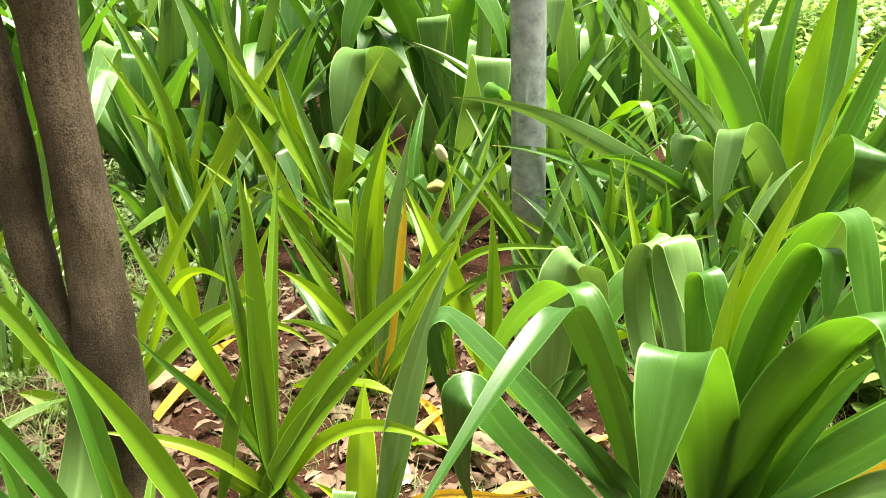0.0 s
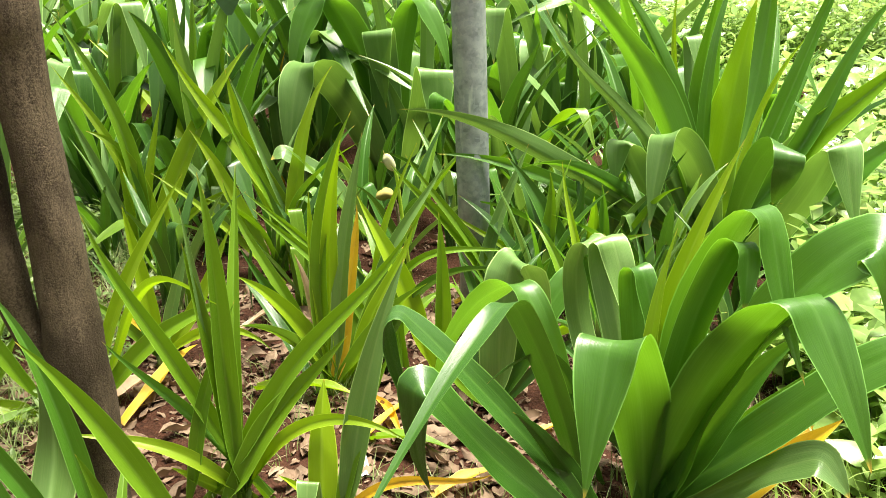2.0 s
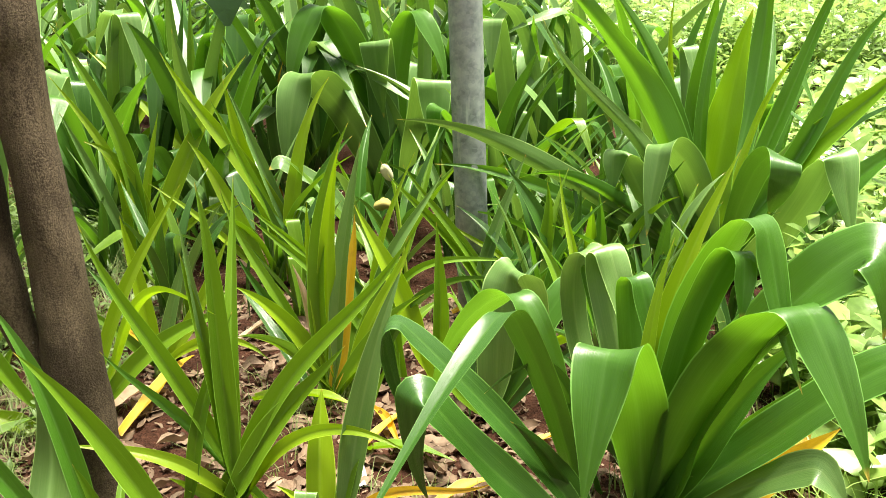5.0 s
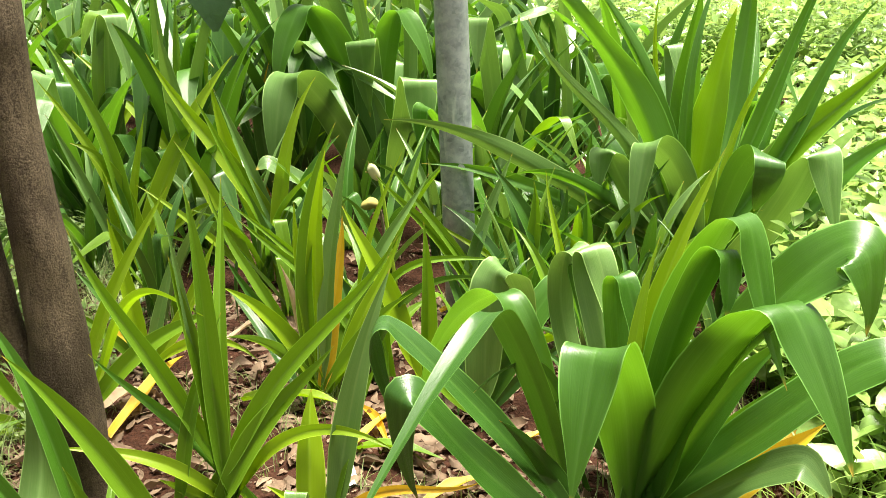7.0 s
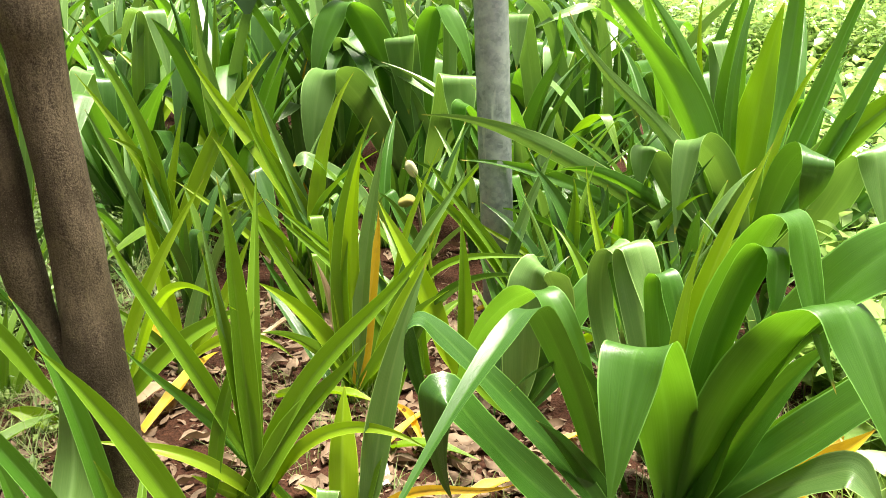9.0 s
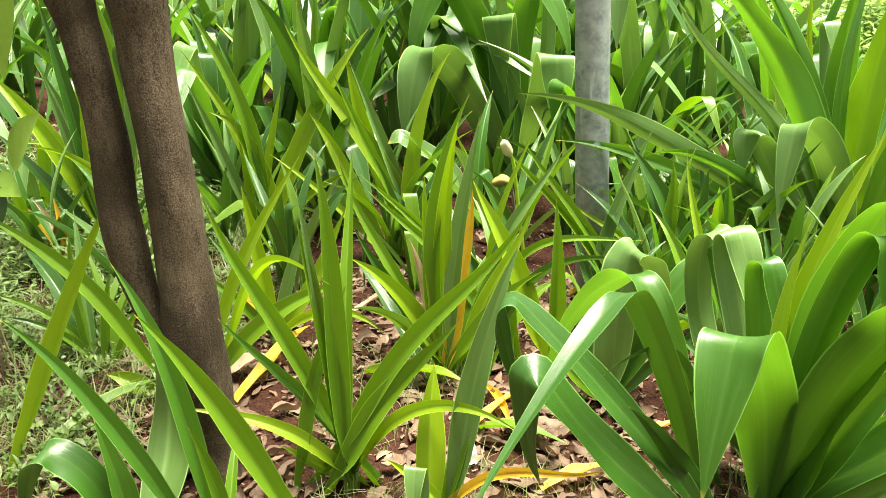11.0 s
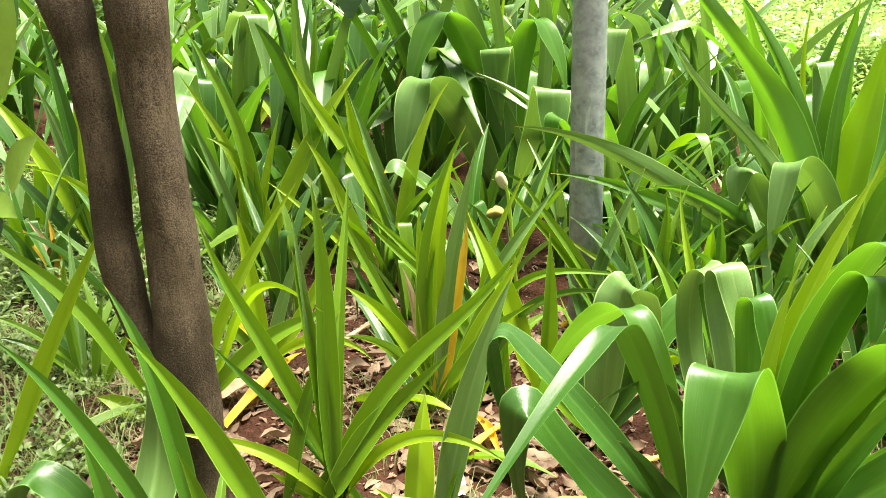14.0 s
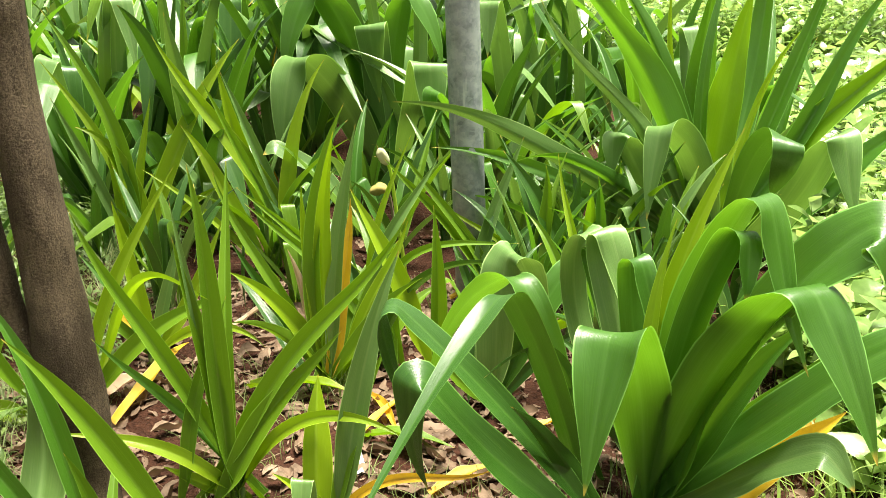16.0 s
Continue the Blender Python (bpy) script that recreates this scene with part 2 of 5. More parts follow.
def zinc_material():
    m, nt, out = material("galvanised_steel")
    tex = nt.nodes.new("ShaderNodeTexCoord").outputs["Object"]
    spangle = node(nt, "ShaderNodeTexVoronoi", Scale=95.0)
    nt.links.new(tex, spangle.inputs["Vector"])
    cloud = noise_tex(nt, tex, 24, 5, 0.6)
    flow = nt.nodes.new("ShaderNodeMapping")
    flow.inputs["Scale"].default_value = (1, 1, 0.12)
    nt.links.new(tex, flow.inputs[0])
    streak = noise_tex(nt, flow.outputs[0], 60, 4)
    base = mix(nt, ramp(nt, cloud, [(0.38, 0.0), (0.62, 1.0)]), (0.17, 0.195, 0.22), (0.33, 0.36, 0.385))
    base = mix(nt, maths(nt, "MULTIPLY", spangle.outputs["Color"], 0.25), base, (0.66, 0.68, 0.7))
    base = mix(nt, ramp(nt, streak, [(0.62, 0.0), (0.75, 0.4)]), base, (0.7, 0.71, 0.72))
    base = mix(nt, ramp(nt, noise_tex(nt, tex, 15, 4), [(0.62, 0.0), (0.72, 0.35)]), base, (0.30, 0.27, 0.23))
    shade = node(nt, "ShaderNodeBsdfPrincipled", Metallic=0.45, Roughness=0.5)
    nt.links.new(base, shade.inputs["Base Color"])
    nt.links.new(maths(nt, "ADD", maths(nt, "MULTIPLY", cloud, 0.25), 0.38), shade.inputs["Roughness"])
    nt.links.new(bump(nt, maths(nt, "ADD", cloud, streak), 0.2, 0.003), shade.inputs["Normal"])
    nt.links.new(shade.outputs[0], out.inputs[0])
    return m


SOIL, BARK, ZINC = soil_material(), bark_material(), zinc_material()


# Shapes
def part(name, data, mat, parent, label=""):
    """Links a bmesh or a mesh as one mesh object under a thing or a part."""
    if isinstance(data, bmesh.types.BMesh):
        me = bpy.data.meshes.new(name)
        data.to_mesh(me)
        data.free()
    else:
        me = data
    if not me.materials:
        me.materials.append(mat)
    me.shade_smooth()
    ob = new(name, me)
    ob.parent = parent
    return tagged(ob, label)


def mesh_of(name, verts, faces, mat):
    me = bpy.data.meshes.new(name)
    me.from_pydata(verts, [], faces)
    me.materials.append(mat)
    me.shade_smooth()
    return me


def smooth(x):
    x = min(1.0, max(0.0, x))
    return x * x * (3 - 2 * x)


def leaf_stations(fold_at, fold):
    """Places along a leaf, closer together where it folds."""
    s = list(np.linspace(0, 1, 23))
    if fold:
        s = [v for v in s if abs(v - fold_at) > 0.075] + list(np.linspace(fold_at - 0.07, min(0.98, fold_at + 0.07), 13))
    return sorted(s)


ACROSS = (-1.0, -0.8, -0.5, -0.18, 0.0, 0.18, 0.5, 0.8, 1.0)


def strap_leaf(rng, az, el, length, width, bend, fold_at, fold, side, bow, roll, hang_roll, dx, dy, wave=1.0, sway=0.0):
    """A strap leaf's blade, from its foot at the origin: it sets out at azimuth az and elevation el, leans over by bend
    degrees along its length and by fold degrees more at fold_at, turns by side and
    nods by bow up and down again. It is rolled about its own line by
    roll, and by hang_roll beyond the fold. Channelled, with wavy margins."""
    verts, uvs = [], []
    p = Vector((dx, dy, -0.02))
    ph1, ph2, ph3 = rng.uniform(0, 6.3), rng.uniform(0, 6.3), rng.uniform(0, 6.3)
    amp = wave * rng.uniform(0.5, 1.3)
    twist = rng.uniform(-14, 14)
    point = rng.uniform(1.1, 1.4) if fold else rng.uniform(1.4, 1.9)
    keel = rng.uniform(0.18, 0.32) if fold else rng.uniform(0.45, 0.85)
    taper = max(0.46, fold_at) if fold else 0.46
    stations = leaf_stations(fold_at, fold)
    last = len(stations) - 1
    for i, s in enumerate(stations):
        step = stations[min(i + 1, last)] - s
        sc = s + 0.5 * step
        e = radians(el - bend * sc ** 1.5 - fold * smooth((sc - fold_at) / 0.07 + 0.5) + bow * math.sin(2 * math.pi * sc))
        a = radians(az + side * sc)
        t = Vector((math.cos(e) * math.cos(a), math.cos(e) * math.sin(a), math.sin(e)))
        w0 = Vector((-math.sin(a), math.cos(a), 0))
        up = t.cross(w0)
        past = smooth((s - fold_at + 0.10) / 0.2) if fold else 0.0
        rr = radians(roll * smooth(s / 0.25) * (1 - past) + hang_roll * past + twist * s * s)
        w = math.cos(rr) * w0 + math.sin(rr) * up
        n = t.cross(w)
        if s < taper:
            half = 0.5 * width * (0.55 + 0.45 * smooth(s / 0.40))
        else:
            half = 0.5 * width * max(0.015, 1 - ((s - taper) / (1 - taper)) ** point)
        creased = math.exp(-((s - fold_at) / 0.1) ** 2) * min(1.0, fold / 60) if fold else 0
        cup = (0.5 * (1 - smooth(s / 0.35)) + keel) * (1 - 0.85 * creased)
        shift = sway * amp * length * s * math.sin(5 * s + ph3)
        for u in ACROSS:
            rise = cup * half * abs(u) ** 1.1
            rise += amp * 0.09 * half * u * abs(u) * (math.sin(9 * s + ph1 + u) + 0.6 * math.sin(21 * s + ph2))
            verts.append(p + w * (u * half * (1 - 0.12 * cup) + shift) + n * rise)
            uvs.append((0.5 + 0.5 * u, s))
        p = p + t * (length * step)
    row = len(ACROSS)
    faces = [(k * row + j, k * row + j + 1, (k + 1) * row + j + 1, (k + 1) * row + j) for k in range(last) for j in range(row - 1)]
    me = bpy.data.meshes.new("leaf")
    me.from_pydata(verts, [], faces)
    layer = me.uv_layers.new(name="UVMap").data
    index = np.empty(len(me.loops), dtype=np.int32)
    me.loops.foreach_get("vertex_index", index)
    layer.foreach_set("uv", np.array(uvs, dtype=np.float32)[index].ravel())
    return me


LEAF_LABEL = {"o": "yellowed dying strap leaf", "b": "dried brown strap leaf"}
WAVE = {}


def leaf(root, *row, sway=0.0):
    """One leaf of a clump, as a part of it."""
    *numbers, kind = row
    rng = random.Random(round(numbers[0] * 13 + numbers[1] * 101 + numbers[2] * 7919))
    return part("leaf", strap_leaf(rng, *numbers, WAVE[root.name], sway), LEAF[kind], root, LEAF_LABEL.get(kind, ""))


def lily(x, y, label, seed=1, group="strap-leaved lilies in the bed", wave=1.0):
    """One clump with its short stalk of leaf sheaths; its leaves are added by leaf()."""
    root = new("strap_leaf_lily")
    root.location = (x, y, 0)
    tagged(root, label, "plant", group)
    WAVE[root.name] = wave
    bm = bmesh.new()
    for i in range(3):
        a = i * 2.1 + seed
        ring = bmesh.ops.create_cone(bm, cap_ends=True, segments=12, radius1=0.011, radius2=0.004, depth=0.035)["verts"]
        bmesh.ops.transform(bm, verts=ring, matrix=pose(0.008 * math.cos(a), 0.008 * math.sin(a), 0.008, 12 * math.sin(a), 12 * math.cos(a), 0))
    part("stalk", bm, SHEATH, root, "green sheathed stalk")
    return root


# Ground: one sheet, finely uneven in the bed and flat towards the horizon
def axis_steps(lo, hi, fine, reach):
    core = list(np.arange(lo, hi + 1e-6, fine))
    step, left, right = fine, [lo], [hi]
    while right[-1] - hi < reach:
        step *= 1.35
        left.append(left[-1] - step)
        right.append(right[-1] + step)
    return left[:0:-1] + core + right[1:]


def ground_height(x, y):
    h = 0.020 * noise.noise((x * 1.3, y * 1.3, 3.1)) + 0.012 * noise.noise((x * 5, y * 5, 1.7)) + 0.005 * noise.noise((x * 19, y * 19, 0.3))
    return h * max(0.0, 1 - max(0.0, math.hypot(x, y - 2) - 4) / 6) - 0.008


gx, gy = axis_steps(-2.2, 2.6, 0.04, 400), axis_steps(0.2, 5.0, 0.04, 400)
gv = [(x, y, ground_height(x, y)) for y in gy for x in gx]
nx = len(gx)
gf = [(j * nx + i, j * nx + i + 1, (j + 1) * nx + i + 1, (j + 1) * nx + i) for j in range(len(gy) - 1) for i in range(nx - 1)]
ground = new("ground", mesh_of("ground", gv, gf, SOIL))
tagged(ground, "red-brown crumbly garden soil under the lilies", "soil", kind="structure")


def tube(points, radii, segments=14, wobble=0.0, seed=0.0, flute=0.0):
    """A closed tapering tube along points."""
    bm = bmesh.new()
    rings = []
    for i, (c, r) in enumerate(zip(points, radii)):
        c = Vector(c)
        t = (Vector(points[min(i + 1, len(points) - 1)]) - Vector(points[max(i - 1, 0)])).normalized()
        side = t.cross(Vector((0, 1, 0.01))).normalized()
        back = side.cross(t)
        ring = []
        for k in range(segments):
            a = 2 * math.pi * k / segments
            d = side * math.cos(a) + back * math.sin(a)
            rr = r * (1 + wobble * noise.noise((c.x * 9 + d.x * 1.5 + seed, c.y * 9 + d.y * 1.5, c.z * 9)) + flute * math.sin(3 * a + c.z * 2 + seed))
            ring.append(bm.verts.new(c + d * rr))
        rings.append(ring)
    for a, b in zip(rings, rings[1:]):
        for k in range(segments):
            bm.faces.new((a[k], a[(k + 1) % segments], b[(k + 1) % segments], b[k]))
    bm.faces.new(rings[0][::-1])
    bm.faces.new(rings[-1])
    return bm


def spline(points, n):
    """Catmull-Rom through rows of x, y, z, radius."""
    pts = [points[0]] + list(points) + [points[-1]]
    out = []
    for i in range(len(pts) - 3):
        a, b, c, d = (np.array(p, float) for p in pts[i:i + 4])
        for k in range(n):
            t = k / n
            out.append(0.5 * (2 * b + (c - a) * t + (2 * a - 5 * b + 4 * c - d) * t * t + (3 * b - a - 3 * c + d) * t ** 3))
    out.append(np.array(points[-1], float))
    return [tuple(p[:3]) for p in out], [float(p[3]) for p in out]


def ovate(verts, faces, at, heading, pitch, length, width, cup=0.25, droop=0.3, tilt=0.0, cols=4):
    """Adds one broad leaf to verts and faces: heading and pitch in radians, folded a little along its midrib."""
    a, p = heading, pitch
    start = len(verts)
    pos = Vector(at)
    for i in range(cols + 1):
        s = i / cols
        e = p - droop * s * 2
        t = Vector((math.cos(e) * math.cos(a), math.cos(e) * math.sin(a), math.sin(e)))
        w = Vector((-math.sin(a), math.cos(a), 0))
        n = t.cross(w)
        w = w * math.cos(tilt) + n * math.sin(tilt)
        n = t.cross(w)
        half = 0.5 * width * max(0.04, math.sin(math.pi * min(0.985, 0.06 + 0.94 * s ** 0.75)))
        verts.extend((pos - w * half + n * cup * half, pos, pos + w * half + n * cup * half))
        pos = pos + t * (length / cols)
    for i in range(cols):
        r = start + i * 3
        faces.append((r, r + 1, r + 4, r + 3))
        faces.append((r + 1, r + 2, r + 5, r + 4))


# The two-stemmed tree
tree = new("tree")
tree.location = (-0.40, 1.21, 0)
tagged(tree, "small leafy tree with a forked rough grey-brown trunk", "tree")
main = [(0.0, 0, -0.12, 0.05), (-0.002, 0, -0.03, 0.038), (-0.002, 0, 0.04, 0.0345), (-0.003, 0, 0.115, 0.037), (-0.012, 0, 0.175, 0.045), (-0.022, 0, 0.233, 0.053), (-0.026, 0, 0.30, 0.055), (-0.024, 0, 0.38, 0.052),
        (-0.026, 0, 0.458, 0.0485), (-0.026, 0, 0.56, 0.0475), (-0.030, 0, 0.666, 0.045), (-0.036, 0, 0.765, 0.0443), (-0.037, 0, 0.86, 0.0473), (-0.041, 0, 0.952, 0.054),
        (-0.05, 0.04, 1.2, 0.05), (-0.04, 0.08, 1.6, 0.045), (0.02, 0.15, 2.2, 0.038), (0.1, 0.2, 3.0, 0.025)]
second = [(-0.045, 0.006, 0.20, 0.020), (-0.080, 0.004, 0.29, 0.025), (-0.102, 0.004, 0.346, 0.0285), (-0.116, 0.004, 0.402, 0.0325), (-0.1238, 0.005, 0.457, 0.036), (-0.130, 0.005, 0.511, 0.0372), (-0.131, 0.005, 0.563, 0.035),
          (-0.129, 0.005, 0.666, 0.034), (-0.136, 0.006, 0.766, 0.0338), (-0.1496, 0.006, 0.862, 0.0348), (-0.168, 0.01, 0.955, 0.042), (-0.24, 0.03, 1.2, 0.038), (-0.38, 0.08, 1.6, 0.034), (-0.55, 0.12, 2.2, 0.026), (-0.7, 0.1, 2.9, 0.016)]
c, r = spline(main, 6)
part("trunk", tube(c, r, 28, 0.10, 0.0, 0.025), BARK, tree)
c, r = spline(second, 6)
part("stem", tube(c, r, 24, 0.10, 7.0, 0.02), BARK, tree)
# a twig of the tree hangs low in front of the bed, with broad dark leaves
c, r = spline([(-0.055, 0.0, 1.30, 0.012), (0.10, -0.25, 1.27, 0.008), (0.30, -0.48, 1.21, 0.006), (0.44, -0.60, 1.15, 0.004), (0.52, -0.52, 1.115, 0.002)], 4)
part("twig", tube(c, r, 8), BARK, tree)
c, r = spline([(-0.22, 0.02, 1.15, 0.008), (-0.15, -0.12, 1.155, 0.005), (-0.06, -0.14, 1.13, 0.003), (0.01, -0.11, 1.125, 0.002)], 4)
part("twig", tube(c, r, 8), BARK, tree)


def tree_leaf(name, at, heading, pitch, length, width, mat, parent, label, droop=0.25, tilt=0.0):
    v, f = [], []
    ovate(v, f, at, heading, pitch, length, width, 0.22, droop, tilt, 8)
    return part(name, mesh_of(name, v, f, mat), mat, parent, label)


for at, heading, pitch, length, width, tilt, mat in (((0.430, -0.585, 1.135), -1.35, -1.15, 0.175, 0.118, 0.12, TREE_LEAF), ((0.497, -0.55, 1.115), -1.6, -1.2, 0.125, 0.062, -0.3, TREE_LEAF),
                                                      ((0.519, -0.46, 1.11), -1.5, -1.25, 0.10, 0.032, 0.3, LIME_LEAF), ((-0.075, -0.13, 1.125), -0.9, -1.15, 0.15, 0.066, 0.1, TREE_LEAF),
                                                      ((0.008, -0.105, 1.125), -1.7, -1.2, 0.115, 0.040, -0.2, TREE_LEAF), ((-0.135, -0.17, 1.14), -1.2, -1.0, 0.12, 0.05, 0.3, LIME_LEAF)):
    tree_leaf("leaf", at, heading, pitch, length, width, mat, tree, "broad dark green leaf" if mat is TREE_LEAF else "young lime-green leaf", 0.2, tilt)

# limbs and crown, out of view above, added to shade the bed
def unseen_crown_of(thing, limbs, count, seed, lowest):
    """Limbs from foot to tip, and a loose unseen crown of broad leaves round their outer halves, for shade."""
    crown_rng = random.Random(seed)
    around = []
    for foot, tip in limbs:
        mid = tuple(0.5 * (a + b) + o for a, b, o in zip(foot, tip, (0.0, 0.0, 0.18)))
        line, radii = spline([(*foot, 0.026), (*mid, 0.017), (*tip, 0.006)], 6)
        part("limb", tube(line, radii, 10, 0.1, foot[2]), BARK, thing)
        around += [Vector(q) for q in line[5:]]
    verts, faces = [], []
    for i in range(count):
        at = crown_rng.choice(around) + Vector((crown_rng.gauss(0, 0.27), crown_rng.gauss(0, 0.27), crown_rng.gauss(0.05, 0.2)))
        at.z = max(at.z, lowest)
        ovate(verts, faces, at, crown_rng.uniform(0, 6.28), crown_rng.uniform(-0.9, 0.4), crown_rng.uniform(0.09, 0.16), crown_rng.uniform(0.05, 0.085), 0.22, 0.25, crown_rng.uniform(-0.4, 0.4), 4)
    part("crown", mesh_of("crown", verts, faces, TREE_LEAF), TREE_LEAF, thing, "unseen crown of broad dark green leaves, added for shade")


unseen_crown_of(tree, (((-0.03, 0.08, 1.6), (-1.15, 0.75, 2.75)), ((-0.02, 0.10, 1.8), (0.45, 0.95, 2.9)), ((0.0, 0.14, 2.1), (0.1, 1.45, 3.1)), ((-0.40, 0.09, 1.7), (-1.35, 0.45, 2.7)),
                ((-0.5, 0.11, 2.05), (-0.9, 1.35, 3.05)), ((-0.6, 0.11, 2.4), (-1.6, 0.35, 3.2))), 420, 77, 2.1)

# Galvanised post
post = new("metal_post")
post.location = (0.34, 2.12, 0)
tagged(post, "round galvanised steel post standing in the lily bed", "post")
bm = bmesh.new()
outline = [(0.0, -0.30), (0.0435, -0.30), (0.0435, 0.4), (0.0435, 1.2), (0.0435, 2.395), (0.042, 2.40), (0.0, 2.40)]
rings = []
for rad, z in outline:
    rings.append([bm.verts.new((rad * math.cos(2 * math.pi * k / 48), rad * math.sin(2 * math.pi * k / 48), z)) for k in range(48)] if rad else [bm.verts.new((0, 0, z))])
for a, b in zip(rings, rings[1:]):
    for k in range(48):
        quad = [a[k % len(a)], a[(k + 1) % len(a)], b[(k + 1) % len(b)], b[k % len(b)]]
        bm.faces.new(list(dict.fromkeys(quad)))
part("tube", bm, ZINC, post)
bm = bmesh.new()
bmesh.ops.create_uvsphere(bm, u_segments=32, v_segments=12, radius=0.0455, matrix=Matrix.Translation((0, 0, 2.395)) @ Matrix.Diagonal((1, 1, 0.3, 1)))
part("cap", bm, ZINC, post)

# The lilies of the bed.  A leaf: azimuth, elevation, length, width, bend, fold place, fold, turn, nod, roll, roll past the fold, foot x, foot y, sort
p = lily(0.608, 1.083, "large strap-leaved lily with broad leaves folded over at half height", seed=1, wave=2.2)
leaf(p, 247, 72, 0.763, 0.105, 44, 0.68, 99, -14, 12, 15, -10, -0.013, 0.001, "g")
leaf(p, 311, 70, 0.875, 0.1, 35, 0.69, 104, -1, 3, -42, 38, -0.023, 0.005, "g")
leaf(p, 336, 69, 0.483, 0.092, 22, 0.65, 0, 0, -3, 60, 0, -0.005, 0.004, "g")
leaf(p, 341, 49, 0.463, 0.057, -3, 0.65, 0, 0, 0, 57, 0, -0.021, 0.024, "g")
leaf(p, 338, 66, 0.658, 0.082, 58, 0.87, 58, -2, -13, 42, 38, -0.016, -0.01, "g")
leaf(p, 307, 71, 0.961, 0.067, 2, 0.7, 136, 16, 11, -42, 38, -0.016, 0.033, "g")
leaf(p, 303, 88, 0.734, 0.057, 38, 0.84, 144, 4, -1, -42, 38, 0.001, 0.001, "g")
leaf(p, 18, 89, 0.727, 0.043, 26, 0.65, 0, -7, 5, 48, 0, 0.001, 0.018, "y")
leaf(p, 27, 100, 0.573, 0.033, 30, 0.65, 0, -3, 1, 39, 0, 0.007, 0.004, "y")
leaf(p, 331, 88, 0.838, 0.103, 74, 0.83, 111, -10, -6, 42, 38, 0.025, -0.036, "g")
leaf(p, 348, 38, 0.38, 0.079, -5, 0.65, 0, 1, -2, 48, 0, 0.011, -0.012, "o")
leaf(p, 320, 57, 0.436, 0.061, 49, 0.83, 66, 3, -7, 42, 38, 0.007, -0.009, "s")
# Most left-hand leaves take the dark sort, which colours in their shade.
leaf(p, 177, 66, 0.81, 0.054, 40, 0.74, 140, 12, -6, -42, 38, -0.092, -0.069, "d")
leaf(p, 195, 64, 0.702, 0.071, 30, 0.72, 144, -3, -12, -42, -40, -0.106, -0.108, "d")
leaf(p, 152, 77, 0.924, 0.053, 70, 0.5, 75, -34, 11, -42, 38, -0.124, 0.03, "g")
leaf(p, 228, 70, 1.006, 0.047, 31, 0.58, 79, 2, 3, 36, 0, -0.108, 0.001, "d")
leaf(p, 294, 117, 0.855, 0.064, 28, 0.64, 173, 22, -3, -30, 38, 0.016, -0.008, "s")
leaf(p, 281, 129, 0.789, 0.039, 20, 0.66, 179, 19, -5, -18, 26, 0.004, -0.003, "g")
leaf(p, 305, 109, 0.71, 0.046, 34, 0.7, 163, 11, -3, -39, 38, 0.015, -0.003, "g")
leaf(p, 284, 156, 0.781, 0.052, 132, 0.77, 113, 51, -2, -36, 38, 0.025, 0.014, "s")
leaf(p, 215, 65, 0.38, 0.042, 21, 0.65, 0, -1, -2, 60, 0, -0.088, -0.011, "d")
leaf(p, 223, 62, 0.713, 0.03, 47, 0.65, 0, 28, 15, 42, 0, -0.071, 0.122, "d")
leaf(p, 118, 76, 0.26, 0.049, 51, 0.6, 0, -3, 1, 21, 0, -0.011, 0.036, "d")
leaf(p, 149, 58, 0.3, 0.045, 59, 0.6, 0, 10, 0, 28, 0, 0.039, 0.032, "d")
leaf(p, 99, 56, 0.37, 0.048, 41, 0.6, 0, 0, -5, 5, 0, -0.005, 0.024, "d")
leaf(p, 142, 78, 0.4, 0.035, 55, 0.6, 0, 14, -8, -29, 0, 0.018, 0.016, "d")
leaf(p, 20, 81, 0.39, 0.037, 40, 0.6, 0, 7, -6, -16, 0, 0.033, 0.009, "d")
p = lily(0.357, 1.489, "strap-leaved lily with one broad bent leaf behind the front clump", seed=30, wave=1)
leaf(p, 13, 63, 0.709, 0.066, 38, 0.56, 112, -4, 6, 42, -40, -0.01, -0.002, "g")
leaf(p, 10, 94, 0.628, 0.102, 41, 0.61, 140, 0, -1, 42, -40, 0.008, -0.004, "s")
leaf(p, 10, 65, 0.239, 0.032, 4, 0.65, 0, 0, 1, 54, 0, -0.015, 0.005, "g")
leaf(p, 198, 43, 0.298, 0.032, -28, 0.65, 0, 1, -1, -60, 0, 0.013, 0.021, "f")
leaf(p, 12, 43, 0.333, 0.027, 14, 0.65, 0, -1, 4, 48, 0, -0.019, 0.008, "d")
p = lily(0.063, 1.09, "strap-leaved lily with a short lime-green spear leaf", seed=5, wave=1)
leaf(p, 20, 83, 0.537, 0.053, 20, 0.65, 0, 0, -1, 57, 0, -0.01, 0.001, "s")
leaf(p, 264, 99, 0.295, 0.059, -19, 0.65, 0, -7, 2, 6, 0, -0.051, -0.006, "y")
leaf(p, 20, 79, 0.368, 0.033, 21, 0.65, 0, 0, 0, 57, 0, -0.025, 0.001, "f")
leaf(p, 339, 24, 0.412, 0.02, -10, 0.65, 0, -2, 21, 57, 0, -0.073, 0.022, "o")
leaf(p, 180, 53, 0.184, 0.026, 17, 0.65, 0, 0, 0, -48, 0, 0.004, 0.003, "y")
leaf(p, 261, 96, 0.261, 0.039, 28, 0.58, 147, -3, 3, 9, -7, -0.062, -0.052, "s")
p = lily(-0.014, 1.636, "strap-leaved lily with upright yellow-green leaves and one dying yellow leaf", seed=2, wave=1)
